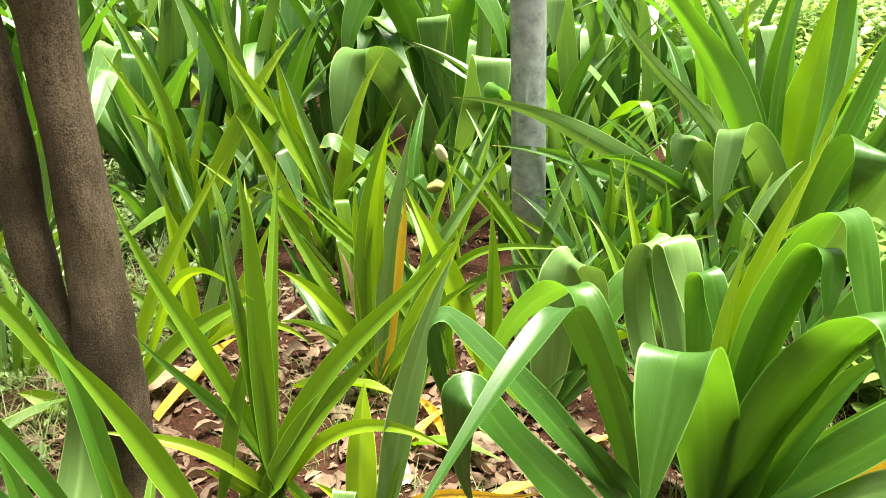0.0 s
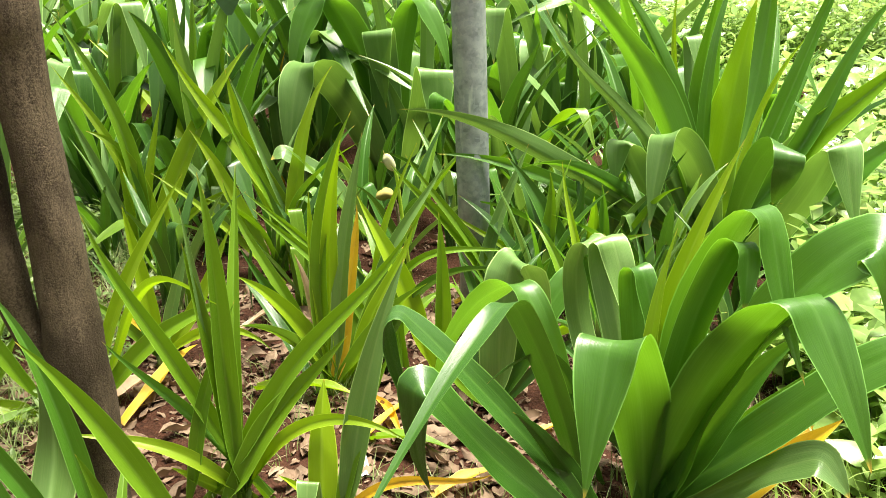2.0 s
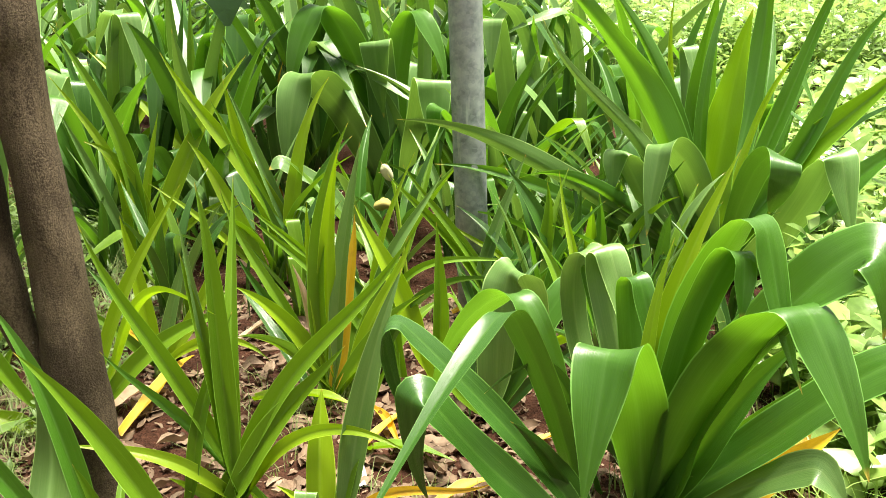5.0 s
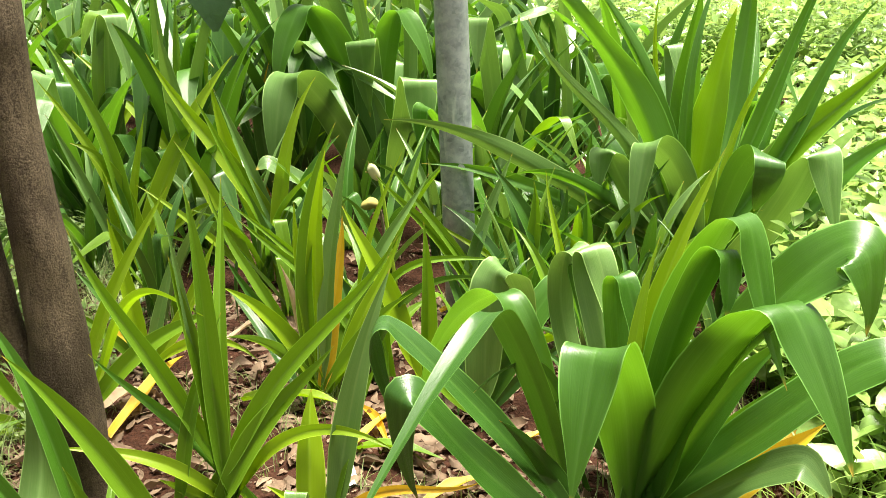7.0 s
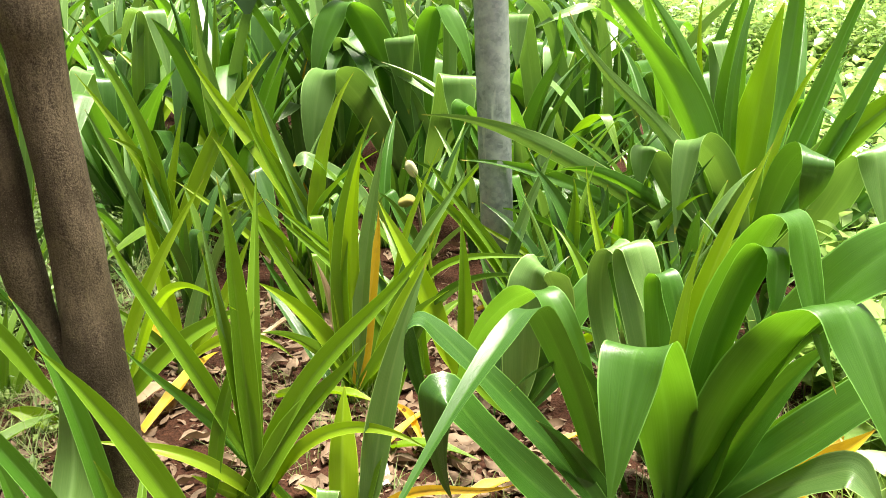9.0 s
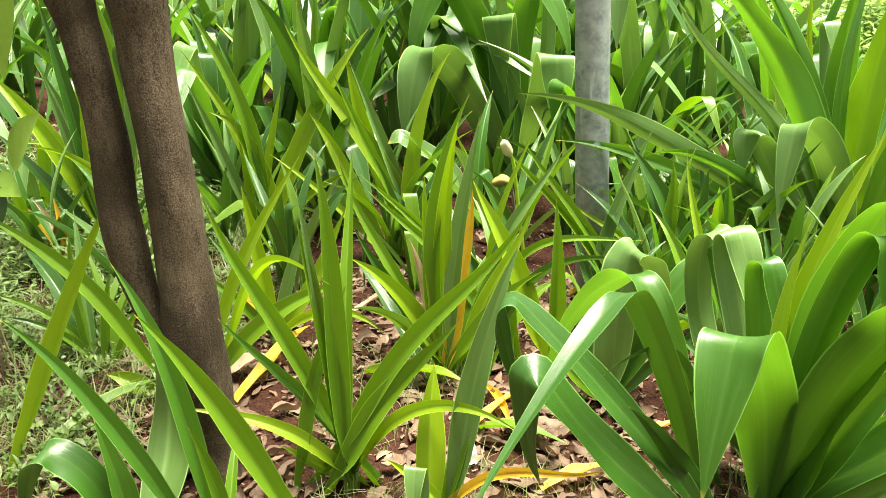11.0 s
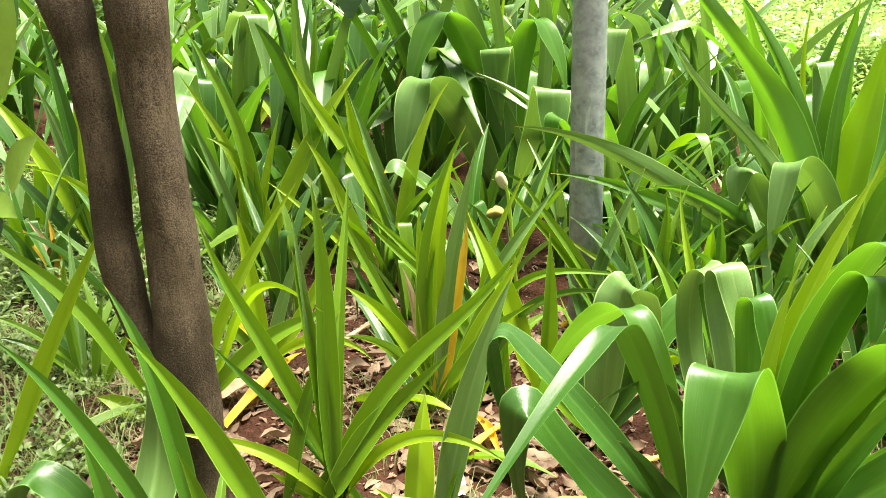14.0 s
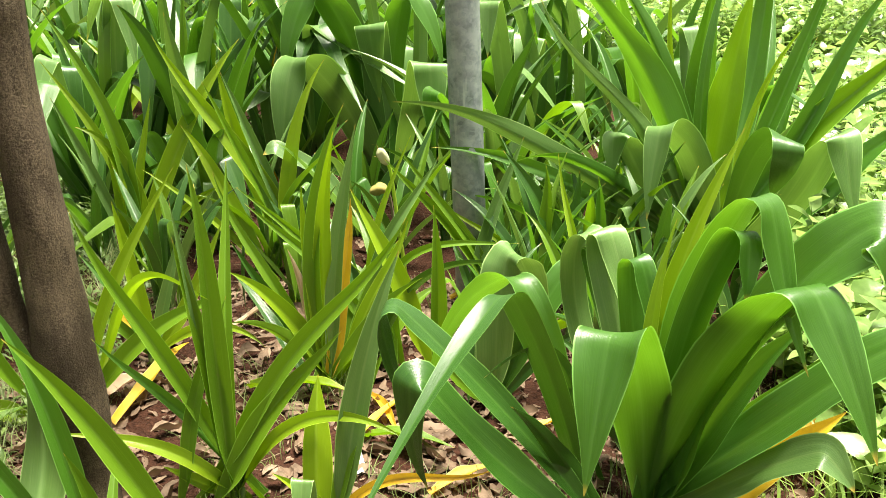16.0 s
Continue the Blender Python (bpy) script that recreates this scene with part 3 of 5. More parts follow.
leaf(p, 302, 92, 0.644, 0.046, 28, 0.65, 0, 3, 0, -18, 0, 0.006, 0.002, "y")
leaf(p, 18, 98, 0.68, 0.045, 37, 0.65, 0, -3, -1, 60, 0, 0.004, 0.002, "f")
leaf(p, 20, 83, 0.626, 0.041, 6, 0.65, 0, 0, 2, 60, 0, 0.005, -0.002, "s")
leaf(p, 29, 73, 0.461, 0.047, -15, 0.65, 0, -1, 5, 54, 0, 0.001, -0.004, "o")
leaf(p, 170, 81, 0.498, 0.036, -15, 0.65, 0, 0, 3, -60, 0, 0.004, -0.001, "y")
leaf(p, 191, 75, 0.389, 0.048, 43, 0.65, 0, 1, -2, -60, 0, 0.008, 0.003, "y")
leaf(p, 170, 54, 0.584, 0.031, -27, 0.65, 0, 3, 7, -54, 0, 0.032, -0.003, "f")
leaf(p, 185, 60, 0.431, 0.034, -7, 0.65, 0, 0, 3, -60, 0, 0.014, 0.005, "d")
leaf(p, 341, 65, 0.392, 0.042, 34, 0.65, 0, 0, -4, -60, 0, -0.001, -0.001, "f")
leaf(p, 200, 85, 0.367, 0.036, 12, 0.65, 0, 0, -2, 60, 0, -0.002, 0.001, "b")
leaf(p, 18, 56, 0.437, 0.037, -16, 0.65, 0, -1, 8, 57, 0, 0.007, -0.002, "y")
leaf(p, 213, 69, 0.345, 0.034, 56, 0.65, 0, 5, -1, 60, 0, 0.004, 0.005, "f")
leaf(p, 54, 54, 0.29, 0.04, 48, 0.6, 0, 0, 4, -14, 0, -0.032, 0.001, "f")
leaf(p, 130, 50, 0.37, 0.035, 34, 0.6, 0, 3, -5, 0, 0, -0.038, 0.001, "d")
leaf(p, 22, 74, 0.37, 0.049, 21, 0.6, 0, 1, -1, 16, 0, 0.035, 0.022, "f")
leaf(p, 79, 64, 0.38, 0.049, 21, 0.6, 0, -2, -5, -17, 0, 0.01, 0.029, "f")
leaf(p, 50, 71, 0.4, 0.049, 52, 0.6, 0, 14, 5, 24, 0, 0.026, 0.027, "f")
p = lily(0.115, 1.739, "strap-leaved lily with long narrow leaves crossing in the bed", seed=3, wave=1)
leaf(p, 182, 64, 0.583, 0.027, 22, 0.65, 0, -1, 4, -60, 0, 0.02, 0.0, "f")
leaf(p, 185, 60, 0.544, 0.033, 13, 0.65, 0, -2, 6, -60, 0, 0.021, -0.008, "f")
leaf(p, 19, 88, 0.587, 0.02, 26, 0.65, 0, -1, 5, 60, 0, -0.03, 0.001, "y")
leaf(p, 16, 75, 0.563, 0.035, 17, 0.65, 0, 1, 12, 60, 0, -0.047, -0.011, "s")
leaf(p, 350, 64, 0.578, 0.024, 56, 0.65, 0, -13, 21, 60, 0, -0.039, 0.038, "f")
leaf(p, 172, 74, 0.487, 0.054, 8, 0.65, 0, -4, 4, -60, 0, 0.103, -0.043, "y")
leaf(p, 105, 105, 0.453, 0.041, 21, 0.65, 0, 1, 2, -9, 0, 0.116, -0.076, "f")
leaf(p, 334, 64, 0.555, 0.028, 60, 0.65, 0, -17, 6, -60, 0, -0.038, 0.021, "d")
leaf(p, 34, 55, 0.26, 0.047, 39, 0.6, 0, -7, -2, 37, 0, -0.037, 0.027, "f")
leaf(p, 120, 82, 0.41, 0.041, 48, 0.6, 0, 1, 0, -36, 0, 0.03, 0.015, "f")
leaf(p, 117, 77, 0.4, 0.041, 55, 0.6, 0, -10, -1, -11, 0, -0.038, 0.013, "d")
leaf(p, 150, 82, 0.31, 0.04, 55, 0.6, 0, -10, 6, 13, 0, 0.019, 0.036, "f")
leaf(p, 110, 73, 0.42, 0.049, 30, 0.6, 0, 9, 4, 19, 0, 0.012, 0.01, "f")
p = lily(0.416, 1.993, "strap-leaved lily with narrow green leaves at the foot of the post", seed=12, wave=1)
leaf(p, 176, 57, 0.553, 0.04, 4, 0.65, 0, 0, 7, -60, 0, 0.021, -0.001, "f")
leaf(p, 177, 57, 0.559, 0.031, -5, 0.65, 0, 0, 6, -60, 0, 0.037, -0.001, "f")
leaf(p, 176, 44, 0.472, 0.023, 3, 0.65, 0, -1, 9, -60, 0, 0.192, 0.018, "y")
leaf(p, 19, 72, 0.518, 0.039, 6, 0.65, 0, 0, 3, 54, 0, -0.105, -0.014, "s")
leaf(p, 170, 80, 0.499, 0.062, 30, 0.65, 0, -2, 0, -60, 0, 0.191, -0.014, "d")
leaf(p, 10, 68, 0.419, 0.027, 15, 0.65, 0, 0, 2, 57, 0, 0.025, -0.004, "f")
leaf(p, 18, 58, 0.425, 0.051, -31, 0.65, 0, 1, 1, 48, 0, 0.069, -0.022, "d")
leaf(p, 126, 138, 0.73, 0.035, 57, 0.65, 0, -18, 36, -45, 0, -0.023, -0.024, "y")
leaf(p, 17, 72, 0.427, 0.051, -29, 0.65, 0, -1, 6, 54, 0, 0.068, -0.019, "f")
leaf(p, 161, 91, 0.34, 0.046, 33, 0.65, 0, 1, -8, -60, 0, 0.073, -0.003, "d")
leaf(p, 6, 27, 0.437, 0.045, -36, 0.65, 0, 1, 2, 54, 0, 0.036, -0.025, "d")
leaf(p, 25, 59, 0.414, 0.053, -40, 0.65, 0, 3, -4, 39, 0, 0.15, -0.058, "g")
leaf(p, 337, 70, 0.422, 0.039, 59, 0.65, 0, -6, -4, 60, 0, 0.086, -0.025, "f")
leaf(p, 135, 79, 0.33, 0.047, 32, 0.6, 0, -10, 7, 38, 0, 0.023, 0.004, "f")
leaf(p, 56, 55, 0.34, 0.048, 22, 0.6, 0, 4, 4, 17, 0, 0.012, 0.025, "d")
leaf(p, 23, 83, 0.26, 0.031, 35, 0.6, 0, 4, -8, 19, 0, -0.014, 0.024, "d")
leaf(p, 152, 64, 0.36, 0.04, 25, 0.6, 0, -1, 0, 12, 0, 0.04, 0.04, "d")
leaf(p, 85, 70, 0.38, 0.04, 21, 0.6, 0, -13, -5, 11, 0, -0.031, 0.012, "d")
p = lily(-0.146, 1.19, "strap-leaved lily with narrow upright sword-shaped leaves", seed=4, wave=1)
leaf(p, 88, 72, 0.662, 0.031, 0, 0.65, 0, -5, 7, 9, 0, -0.007, -0.006, "f")
leaf(p, 180, 84, 0.545, 0.04, 0, 0.65, 0, 0, 2, -60, 0, 0.001, -0.003, "f")
leaf(p, 175, 94, 0.669, 0.044, 10, 0.65, 0, 0, -2, -60, 0, -0.015, -0.006, "f")
leaf(p, 180, 86, 0.609, 0.024, 0, 0.65, 0, 0, 1, -60, 0, -0.01, -0.002, "s")
leaf(p, 30, 78, 0.435, 0.031, 14, 0.65, 0, 1, 3, 57, 0, -0.099, -0.023, "f")
leaf(p, 196, 46, 0.402, 0.03, 29, 0.65, 0, 1, 6, -54, 0, 0.03, 0.01, "y")
leaf(p, 6, 55, 0.437, 0.05, 5, 0.65, 0, 3, 8, 60, 0, -0.043, -0.019, "f")
leaf(p, 2, 45, 0.701, 0.042, -19, 0.65, 0, -2, 13, 60, 0, -0.081, 0.003, "f")
leaf(p, 179, 58, 0.655, 0.038, -19, 0.65, 0, 3, 6, -54, 0, 0.044, 0.011, "f")
leaf(p, 187, 51, 0.455, 0.028, -6, 0.65, 0, 1, 7, -54, 0, 0.049, 0.029, "g")
leaf(p, 202, 34, 0.185, 0.031, -8, 0.65, 0, 1, -1, -54, 0, 0.012, 0.033, "y")
leaf(p, 343, 64, 0.488, 0.029, 85, 0.65, 0, -17, 2, 60, 0, -0.009, 0.01, "y")
leaf(p, 5, 72, 0.289, 0.025, 25, 0.65, 0, 0, 3, 60, 0, -0.008, 0.003, "d")
leaf(p, 101, 68, 0.643, 0.039, 23, 0.65, 0, 6, 0, 0, 0, -0.004, -0.0, "y")
p = lily(-0.644, 2.427, "strap-leaved lily with long upright yellow-green leaves", seed=7, wave=1)
leaf(p, 167, 89, 0.849, 0.052, 30, 0.65, 0, 1, 5, -48, 0, -0.001, -0.0, "f")
leaf(p, 171, 81, 0.718, 0.039, 25, 0.65, 0, 1, 6, -51, 0, 0.016, 0.006, "y")
leaf(p, 15, 71, 0.799, 0.064, 24, 0.65, 0, 0, -1, 60, 0, -0.015, -0.003, "y")
leaf(p, 186, 114, 0.539, 0.065, 95, 0.65, 0, 7, -12, -60, 0, -0.003, -0.001, "y")
leaf(p, 20, 79, 0.565, 0.033, 4, 0.65, 0, 0, 1, 60, 0, -0.026, -0.006, "y")
leaf(p, 170, 72, 0.6, 0.036, 6, 0.65, 0, 0, 0, -48, 0, 0.006, 0.003, "s")
leaf(p, 10, 61, 0.428, 0.029, 45, 0.65, 0, -2, 2, 60, 0, -0.006, 0.003, "y")
leaf(p, 171, 112, 0.455, 0.042, 69, 0.65, 0, 8, -7, -57, 0, -0.025, -0.009, "g")
leaf(p, 20, 89, 0.403, 0.04, -12, 0.65, 0, 0, -1, 60, 0, -0.018, -0.004, "y")
leaf(p, 40, 81, 0.38, 0.031, 29, 0.6, 0, 6, 7, 7, 0, -0.014, 0.001, "f")
leaf(p, 70, 76, 0.4, 0.041, 26, 0.6, 0, -9, 0, 38, 0, 0.015, 0.034, "f")
leaf(p, 43, 73, 0.39, 0.046, 48, 0.6, 0, 7, -5, -15, 0, 0.016, 0.032, "d")
leaf(p, 31, 62, 0.39, 0.048, 51, 0.6, 0, 14, -2, 25, 0, 0.006, 0.039, "d")
leaf(p, 27, 73, 0.29, 0.039, 42, 0.6, 0, 3, -5, -29, 0, 0.0, 0.027, "d")
p = lily(-0.546, 1.585, "strap-leaved lily with arching leaves behind the tree trunk", seed=31, wave=1)
leaf(p, 15, 69, 0.612, 0.034, 14, 0.65, 0, 2, 3, 60, 0, -0.021, -0.01, "y")
leaf(p, 13, 51, 0.435, 0.047, 39, 0.65, 0, -1, 3, 60, 0, -0.014, -0.001, "f")
leaf(p, 326, 46, 0.878, 0.026, 32, 0.65, 0, -29, 17, -48, 0, -0.026, 0.062, "y")
p = lily(-0.458, 1.815, "strap-leaved lily with short spreading yellow-green leaves", seed=36, wave=1)
leaf(p, 165, 82, 0.429, 0.042, -3, 0.65, 0, 0, 2, -45, 0, 0.003, 0.0, "y")
leaf(p, 20, 73, 0.365, 0.034, 3, 0.65, 0, 0, 0, 60, 0, -0.006, -0.0, "s")
leaf(p, 15, 54, 0.411, 0.04, -11, 0.65, 0, 0, -3, 60, 0, -0.013, 0.002, "y")
leaf(p, 190, 55, 0.295, 0.03, 14, 0.65, 0, 0, 1, -57, 0, 0.015, 0.01, "f")
leaf(p, 170, 70, 0.335, 0.032, 22, 0.65, 0, 0, 2, -45, 0, 0.008, 0.004, "g")
leaf(p, 338, 50, 0.441, 0.029, 79, 0.65, 0, -18, -3, 60, 0, -0.014, 0.002, "y")
p = lily(-0.146, 2.456, "strap-leaved lily with long leaning blue-green leaves", seed=8, wave=1)
leaf(p, 178, 54, 0.843, 0.062, -13, 0.65, 0, 4, 5, -60, 0, 0.049, 0.008, "y")
leaf(p, 180, 77, 0.517, 0.051, 24, 0.65, 0, 1, -4, -60, 0, -0.125, -0.04, "y")
leaf(p, 166, 63, 0.674, 0.055, -21, 0.65, 0, 0, -2, -51, 0, -0.012, -0.003, "y")
leaf(p, 170, 72, 0.646, 0.041, 3, 0.65, 0, 0, -1, -57, 0, 0.001, 0.001, "s")
leaf(p, 189, 68, 0.645, 0.033, 0, 0.65, 0, 0, -1, -60, 0, -0.009, -0.002, "f")
leaf(p, 185, 54, 0.513, 0.025, 18, 0.65, 0, 0, -1, -60, 0, -0.076, -0.1, "y")
leaf(p, 19, 93, 0.66, 0.052, 43, 0.65, 0, -1, -4, 60, 0, -0.055, -0.009, "y")
leaf(p, 187, 70, 0.507, 0.052, 23, 0.92, 78, 1, 22, -42, -40, 0.132, 0.046, "s")
leaf(p, 19, 82, 0.507, 0.045, 46, 0.65, 0, -1, -3, 60, 0, -0.06, -0.004, "g")
leaf(p, 13, 55, 0.297, 0.036, 35, 0.65, 0, -1, -1, 60, 0, -0.155, 0.01, "s")
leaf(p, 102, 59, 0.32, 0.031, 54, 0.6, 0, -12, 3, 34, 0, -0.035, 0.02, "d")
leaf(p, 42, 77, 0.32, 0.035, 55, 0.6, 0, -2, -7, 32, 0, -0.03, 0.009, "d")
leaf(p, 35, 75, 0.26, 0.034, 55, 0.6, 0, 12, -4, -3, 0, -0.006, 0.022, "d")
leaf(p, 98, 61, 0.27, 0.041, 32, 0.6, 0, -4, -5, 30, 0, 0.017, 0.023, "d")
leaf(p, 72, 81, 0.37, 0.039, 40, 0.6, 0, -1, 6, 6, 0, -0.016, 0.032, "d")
p = lily(-1.002, 3.48, "tall strap-leaved lily with a pale leaf folded at its top", seed=32, wave=1)
leaf(p, 168, 58, 0.832, 0.054, 19, 0.65, 0, -5, 0, -51, 0, 0.507, -0.337, "y")
leaf(p, 14, 59, 0.768, 0.056, 17, 0.65, 0, 0, 2, 60, 0, -0.125, -0.025, "y")
leaf(p, 10, 51, 0.646, 0.043, 31, 0.65, 0, 3, 3, 60, 0, -0.124, -0.022, "f")
leaf(p, 121, 124, 1.328, 0.07, 144, 0.6, 76, -43, -10, 0, -19, 0.016, 0.004, "s")
p = lily(0.123, 3.173, "strap-leaved lily with broad leaves bent over like ribbons beside the post", seed=13, wave=1)
leaf(p, 220, 71, 1.066, 0.143, 58, 0.63, 106, -8, 3, 42, -40, -0.049, -0.002, "w")
leaf(p, 189, 95, 1.201, 0.097, 52, 0.75, 86, -1, -4, 42, -40, -0.071, -0.006, "w")
leaf(p, 208, 96, 1.201, 0.128, 78, 0.69, 109, -9, -2, 42, -40, -0.082, -0.002, "g")
leaf(p, 207, 97, 1.012, 0.045, 35, 0.91, 118, -4, -6, 42, -40, -0.026, -0.004, "w")
leaf(p, 211, 115, 1.041, 0.058, 56, 0.84, 117, -10, -7, 42, -40, -0.001, -0.005, "w")
leaf(p, 339, 106, 1.074, 0.108, 71, 0.71, 125, 9, -7, -42, 38, 0.021, -0.003, "g")
leaf(p, 111, 74, 0.9, 0.042, -41, 0.65, 0, 10, -1, -12, 0, -0.04, -0.002, "y")
leaf(p, 189, 83, 0.756, 0.078, 50, 0.8, 74, 0, 0, 42, -40, 0.068, 0.004, "w")
leaf(p, 260, 87, 0.974, 0.115, 20, 0.69, 176, -2, 3, 6, -7, -0.047, -0.002, "w")
leaf(p, 266, 135, 0.97, 0.124, 121, 0.64, 115, -48, 6, 18, -37, 0.027, 0.002, "w")
leaf(p, 290, 52, 0.993, 0.125, -20, 0.69, 157, 0, -1, -18, 11, -0.004, 0.003, "w")
leaf(p, 180, 70, 0.633, 0.081, 2, 0.65, 0, 0, 2, -60, 0, -0.007, -0.001, "d")
leaf(p, 170, 72, 0.536, 0.087, -13, 0.65, 0, 0, 3, -60, 0, 0.013, -0.0, "d")
leaf(p, 203, 44, 0.535, 0.077, 59, 0.65, 0, 1, -11, -60, 0, 0.038, 0.016, "g")
leaf(p, 150, 94, 0.377, 0.094, 9, 0.65, 0, 0, 2, -48, 0, -0.002, 0.001, "d")
leaf(p, 10, 74, 0.483, 0.089, -16, 0.65, 0, 0, -1, 60, 0, 0.008, 0.0, "d")
leaf(p, 162, 57, 0.63, 0.098, -31, 0.65, 0, 2, 1, -57, 0, -0.006, -0.0, "d")
leaf(p, 141, 67, 0.36, 0.043, 29, 0.6, 0, -3, -8, 7, 0, -0.001, 0.026, "f")
leaf(p, 78, 50, 0.36, 0.033, 48, 0.6, 0, -4, -3, 3, 0, 0.032, 0.002, "d")
leaf(p, 39, 82, 0.37, 0.037, 45, 0.6, 0, 10, -6, -38, 0, 0.034, 0.033, "d")
leaf(p, 150, 64, 0.27, 0.05, 48, 0.6, 0, -12, 5, -23, 0, 0.003, 0.035, "d")
leaf(p, 61, 53, 0.34, 0.04, 25, 0.6, 0, -3, 5, 36, 0, -0.002, 0.024, "d")
p = lily(0.579, 3.134, "strap-leaved lily with leaves bent over like ribbons behind the post", seed=14, wave=1)
leaf(p, 196, 97, 0.86, 0.059, 47, 0.87, 32, -3, -7, 42, 38, 0.078, -0.013, "w")
leaf(p, 249, 97, 0.857, 0.113, 19, 0.69, 137, -8, 9, 9, -13, 0.026, -0.003, "w")
leaf(p, 247, 78, 0.955, 0.072, 10, 0.8, 152, -5, 1, 15, -13, -0.025, 0.002, "w")
leaf(p, 187, 105, 0.978, 0.048, 53, 0.75, 83, -1, -4, 42, -40, 0.158, -0.033, "w")
leaf(p, 199, 71, 0.609, 0.091, -14, 0.65, 0, -1, 2, 60, 0, 0.061, -0.001, "d")
leaf(p, 111, 112, 0.583, 0.081, 36, 0.65, 0, 5, -7, -24, 0, 0.052, -0.007, "d")
leaf(p, 25, 62, 0.704, 0.063, -46, 0.65, 0, -3, 0, 48, 0, 0.044, -0.009, "d")
leaf(p, 163, 53, 0.488, 0.073, -25, 0.65, 0, 2, 11, -60, 0, 0.081, -0.001, "d")
leaf(p, 9, 79, 0.513, 0.075, 51, 0.65, 0, -3, -7, 60, 0, 0.061, -0.013, "g")
leaf(p, 268, 58, 0.852, 0.035, 56, 0.81, 69, 31, -2, -33, 26, 0.02, -0.003, "f")
leaf(p, 86, 68, 0.37, 0.044, 31, 0.6, 0, 5, -1, -22, 0, 0.03, 0.026, "d")
leaf(p, 53, 54, 0.34, 0.034, 38, 0.6, 0, -15, 5, -24, 0, 0.027, 0.024, "d")
leaf(p, 90, 59, 0.26, 0.046, 36, 0.6, 0, 11, 6, 15, 0, 0.036, 0.032, "f")
leaf(p, 111, 64, 0.33, 0.045, 56, 0.6, 0, -2, 3, 15, 0, 0.011, 0.026, "f")
leaf(p, 87, 78, 0.34, 0.045, 28, 0.6, 0, -1, 6, 28, 0, -0.026, 0.008, "d")
p = lily(1.043, 2.267, "large strap-leaved lily with tall upright and drooping leaves", seed=11, wave=3.0)
leaf(p, 199, 50, 1.144, 0.068, 44, 0.65, 0, 0, -7, 60, 0, 0.016, -0.008, "s")
leaf(p, 195, 44, 0.963, 0.056, 37, 0.65, 0, 0, -4, -60, 0, 0.006, -0.001, "g")
leaf(p, 200, 64, 0.794, 0.05, 73, 0.65, 0, 8, -10, 60, 0, -0.019, -0.025, "g")
leaf(p, 200, 83, 0.683, 0.043, 62, 0.59, 36, -3, 9, 42, -40, -0.012, 0.003, "s")
leaf(p, 230, 67, 0.865, 0.09, 51, 0.72, 98, -7, 9, 33, -22, 0.008, -0.003, "w")
leaf(p, 188, 64, 1.188, 0.096, 3, 0.65, 0, -7, 11, 60, 0, -0.004, -0.058, "g")
leaf(p, 173, 86, 0.974, 0.057, 36, 0.65, 0, 1, 0, 60, 0, -0.036, 0.011, "g")
leaf(p, 199, 46, 1.009, 0.049, -23, 0.65, 0, -1, 16, 60, 0, 0.027, -0.007, "s")
leaf(p, 291, 84, 0.837, 0.116, 15, 0.65, 0, 0, -2, -30, 0, -0.038, 0.013, "f")
leaf(p, 51, 62, 1.118, 0.085, -20, 0.65, 0, -8, -6, 15, 0, -0.028, 0.013, "g")
leaf(p, 7, 74, 1.036, 0.058, 15, 0.65, 0, 0, -4, 51, 0, -0.015, -0.002, "g")
leaf(p, 354, 72, 0.941, 0.064, 28, 0.65, 0, -3, -13, 60, 0, -0.021, -0.009, "g")
leaf(p, 352, 51, 0.847, 0.106, -2, 0.65, 0, -3, 10, 60, 0, -0.037, 0.01, "f")
leaf(p, 48, 110, 0.94, 0.039, 56, 0.65, 0, -11, -1, 24, 0, -0.007, 0.003, "g")
leaf(p, 126, 62, 0.893, 0.029, -41, 0.65, 0, 5, 3, -42, 0, 0.006, -0.001, "y")
leaf(p, 17, 91, 0.76, 0.025, 49, 0.65, 0, -5, -3, 45, 0, 0.019, -0.005, "y")
leaf(p, 275, 108, 0.846, 0.048, 9, 0.84, 169, 5, -2, -15, 17, -0.031, 0.009, "w")
leaf(p, 348, 49, 0.732, 0.106, 22, 0.65, 0, -1, -7, 60, 0, -0.009, 0.002, "g")
leaf(p, 306, 51, 0.829, 0.097, -24, 0.72, 150, -3, -6, -42, 38, -0.003, -0.046, "w")
leaf(p, 279, 57, 1.137, 0.074, 72, 0.73, 136, -24, 12, -33, 17, 0.003, 0.017, "d")
leaf(p, 358, 48, 0.374, 0.049, -16, 0.65, 0, 0, -4, 54, 0, -0.0, 0.002, "o")
leaf(p, 105, 75, 0.888, 0.104, -33, 0.65, 0, 5, -5, -24, 0, -0.008, 0.003, "g")
leaf(p, 346, 23, 0.622, 0.044, 5, 0.65, 0, -3, 2, 60, 0, -0.028, 0.028, "d")
leaf(p, 211, 64, 0.669, 0.078, 10, 0.8, 147, -7, -3, 42, -40, -0.073, 0.002, "w")
leaf(p, 160, 69, 0.463, 0.101, 3, 0.65, 0, 0, -1, -60, 0, -0.01, 0.002, "g")
leaf(p, 18, 67, 0.37, 0.071, 5, 0.65, 0, 1, -6, 39, 0, -0.0, -0.004, "g")
leaf(p, 151, 61, 0.322, 0.066, -15, 0.65, 0, 0, -6, -60, 0, 0.0, 0.001, "y")
leaf(p, 346, 35, 0.612, 0.082, 29, 0.83, 92, -1, -5, 42, -40, 0.004, -0.013, "w")
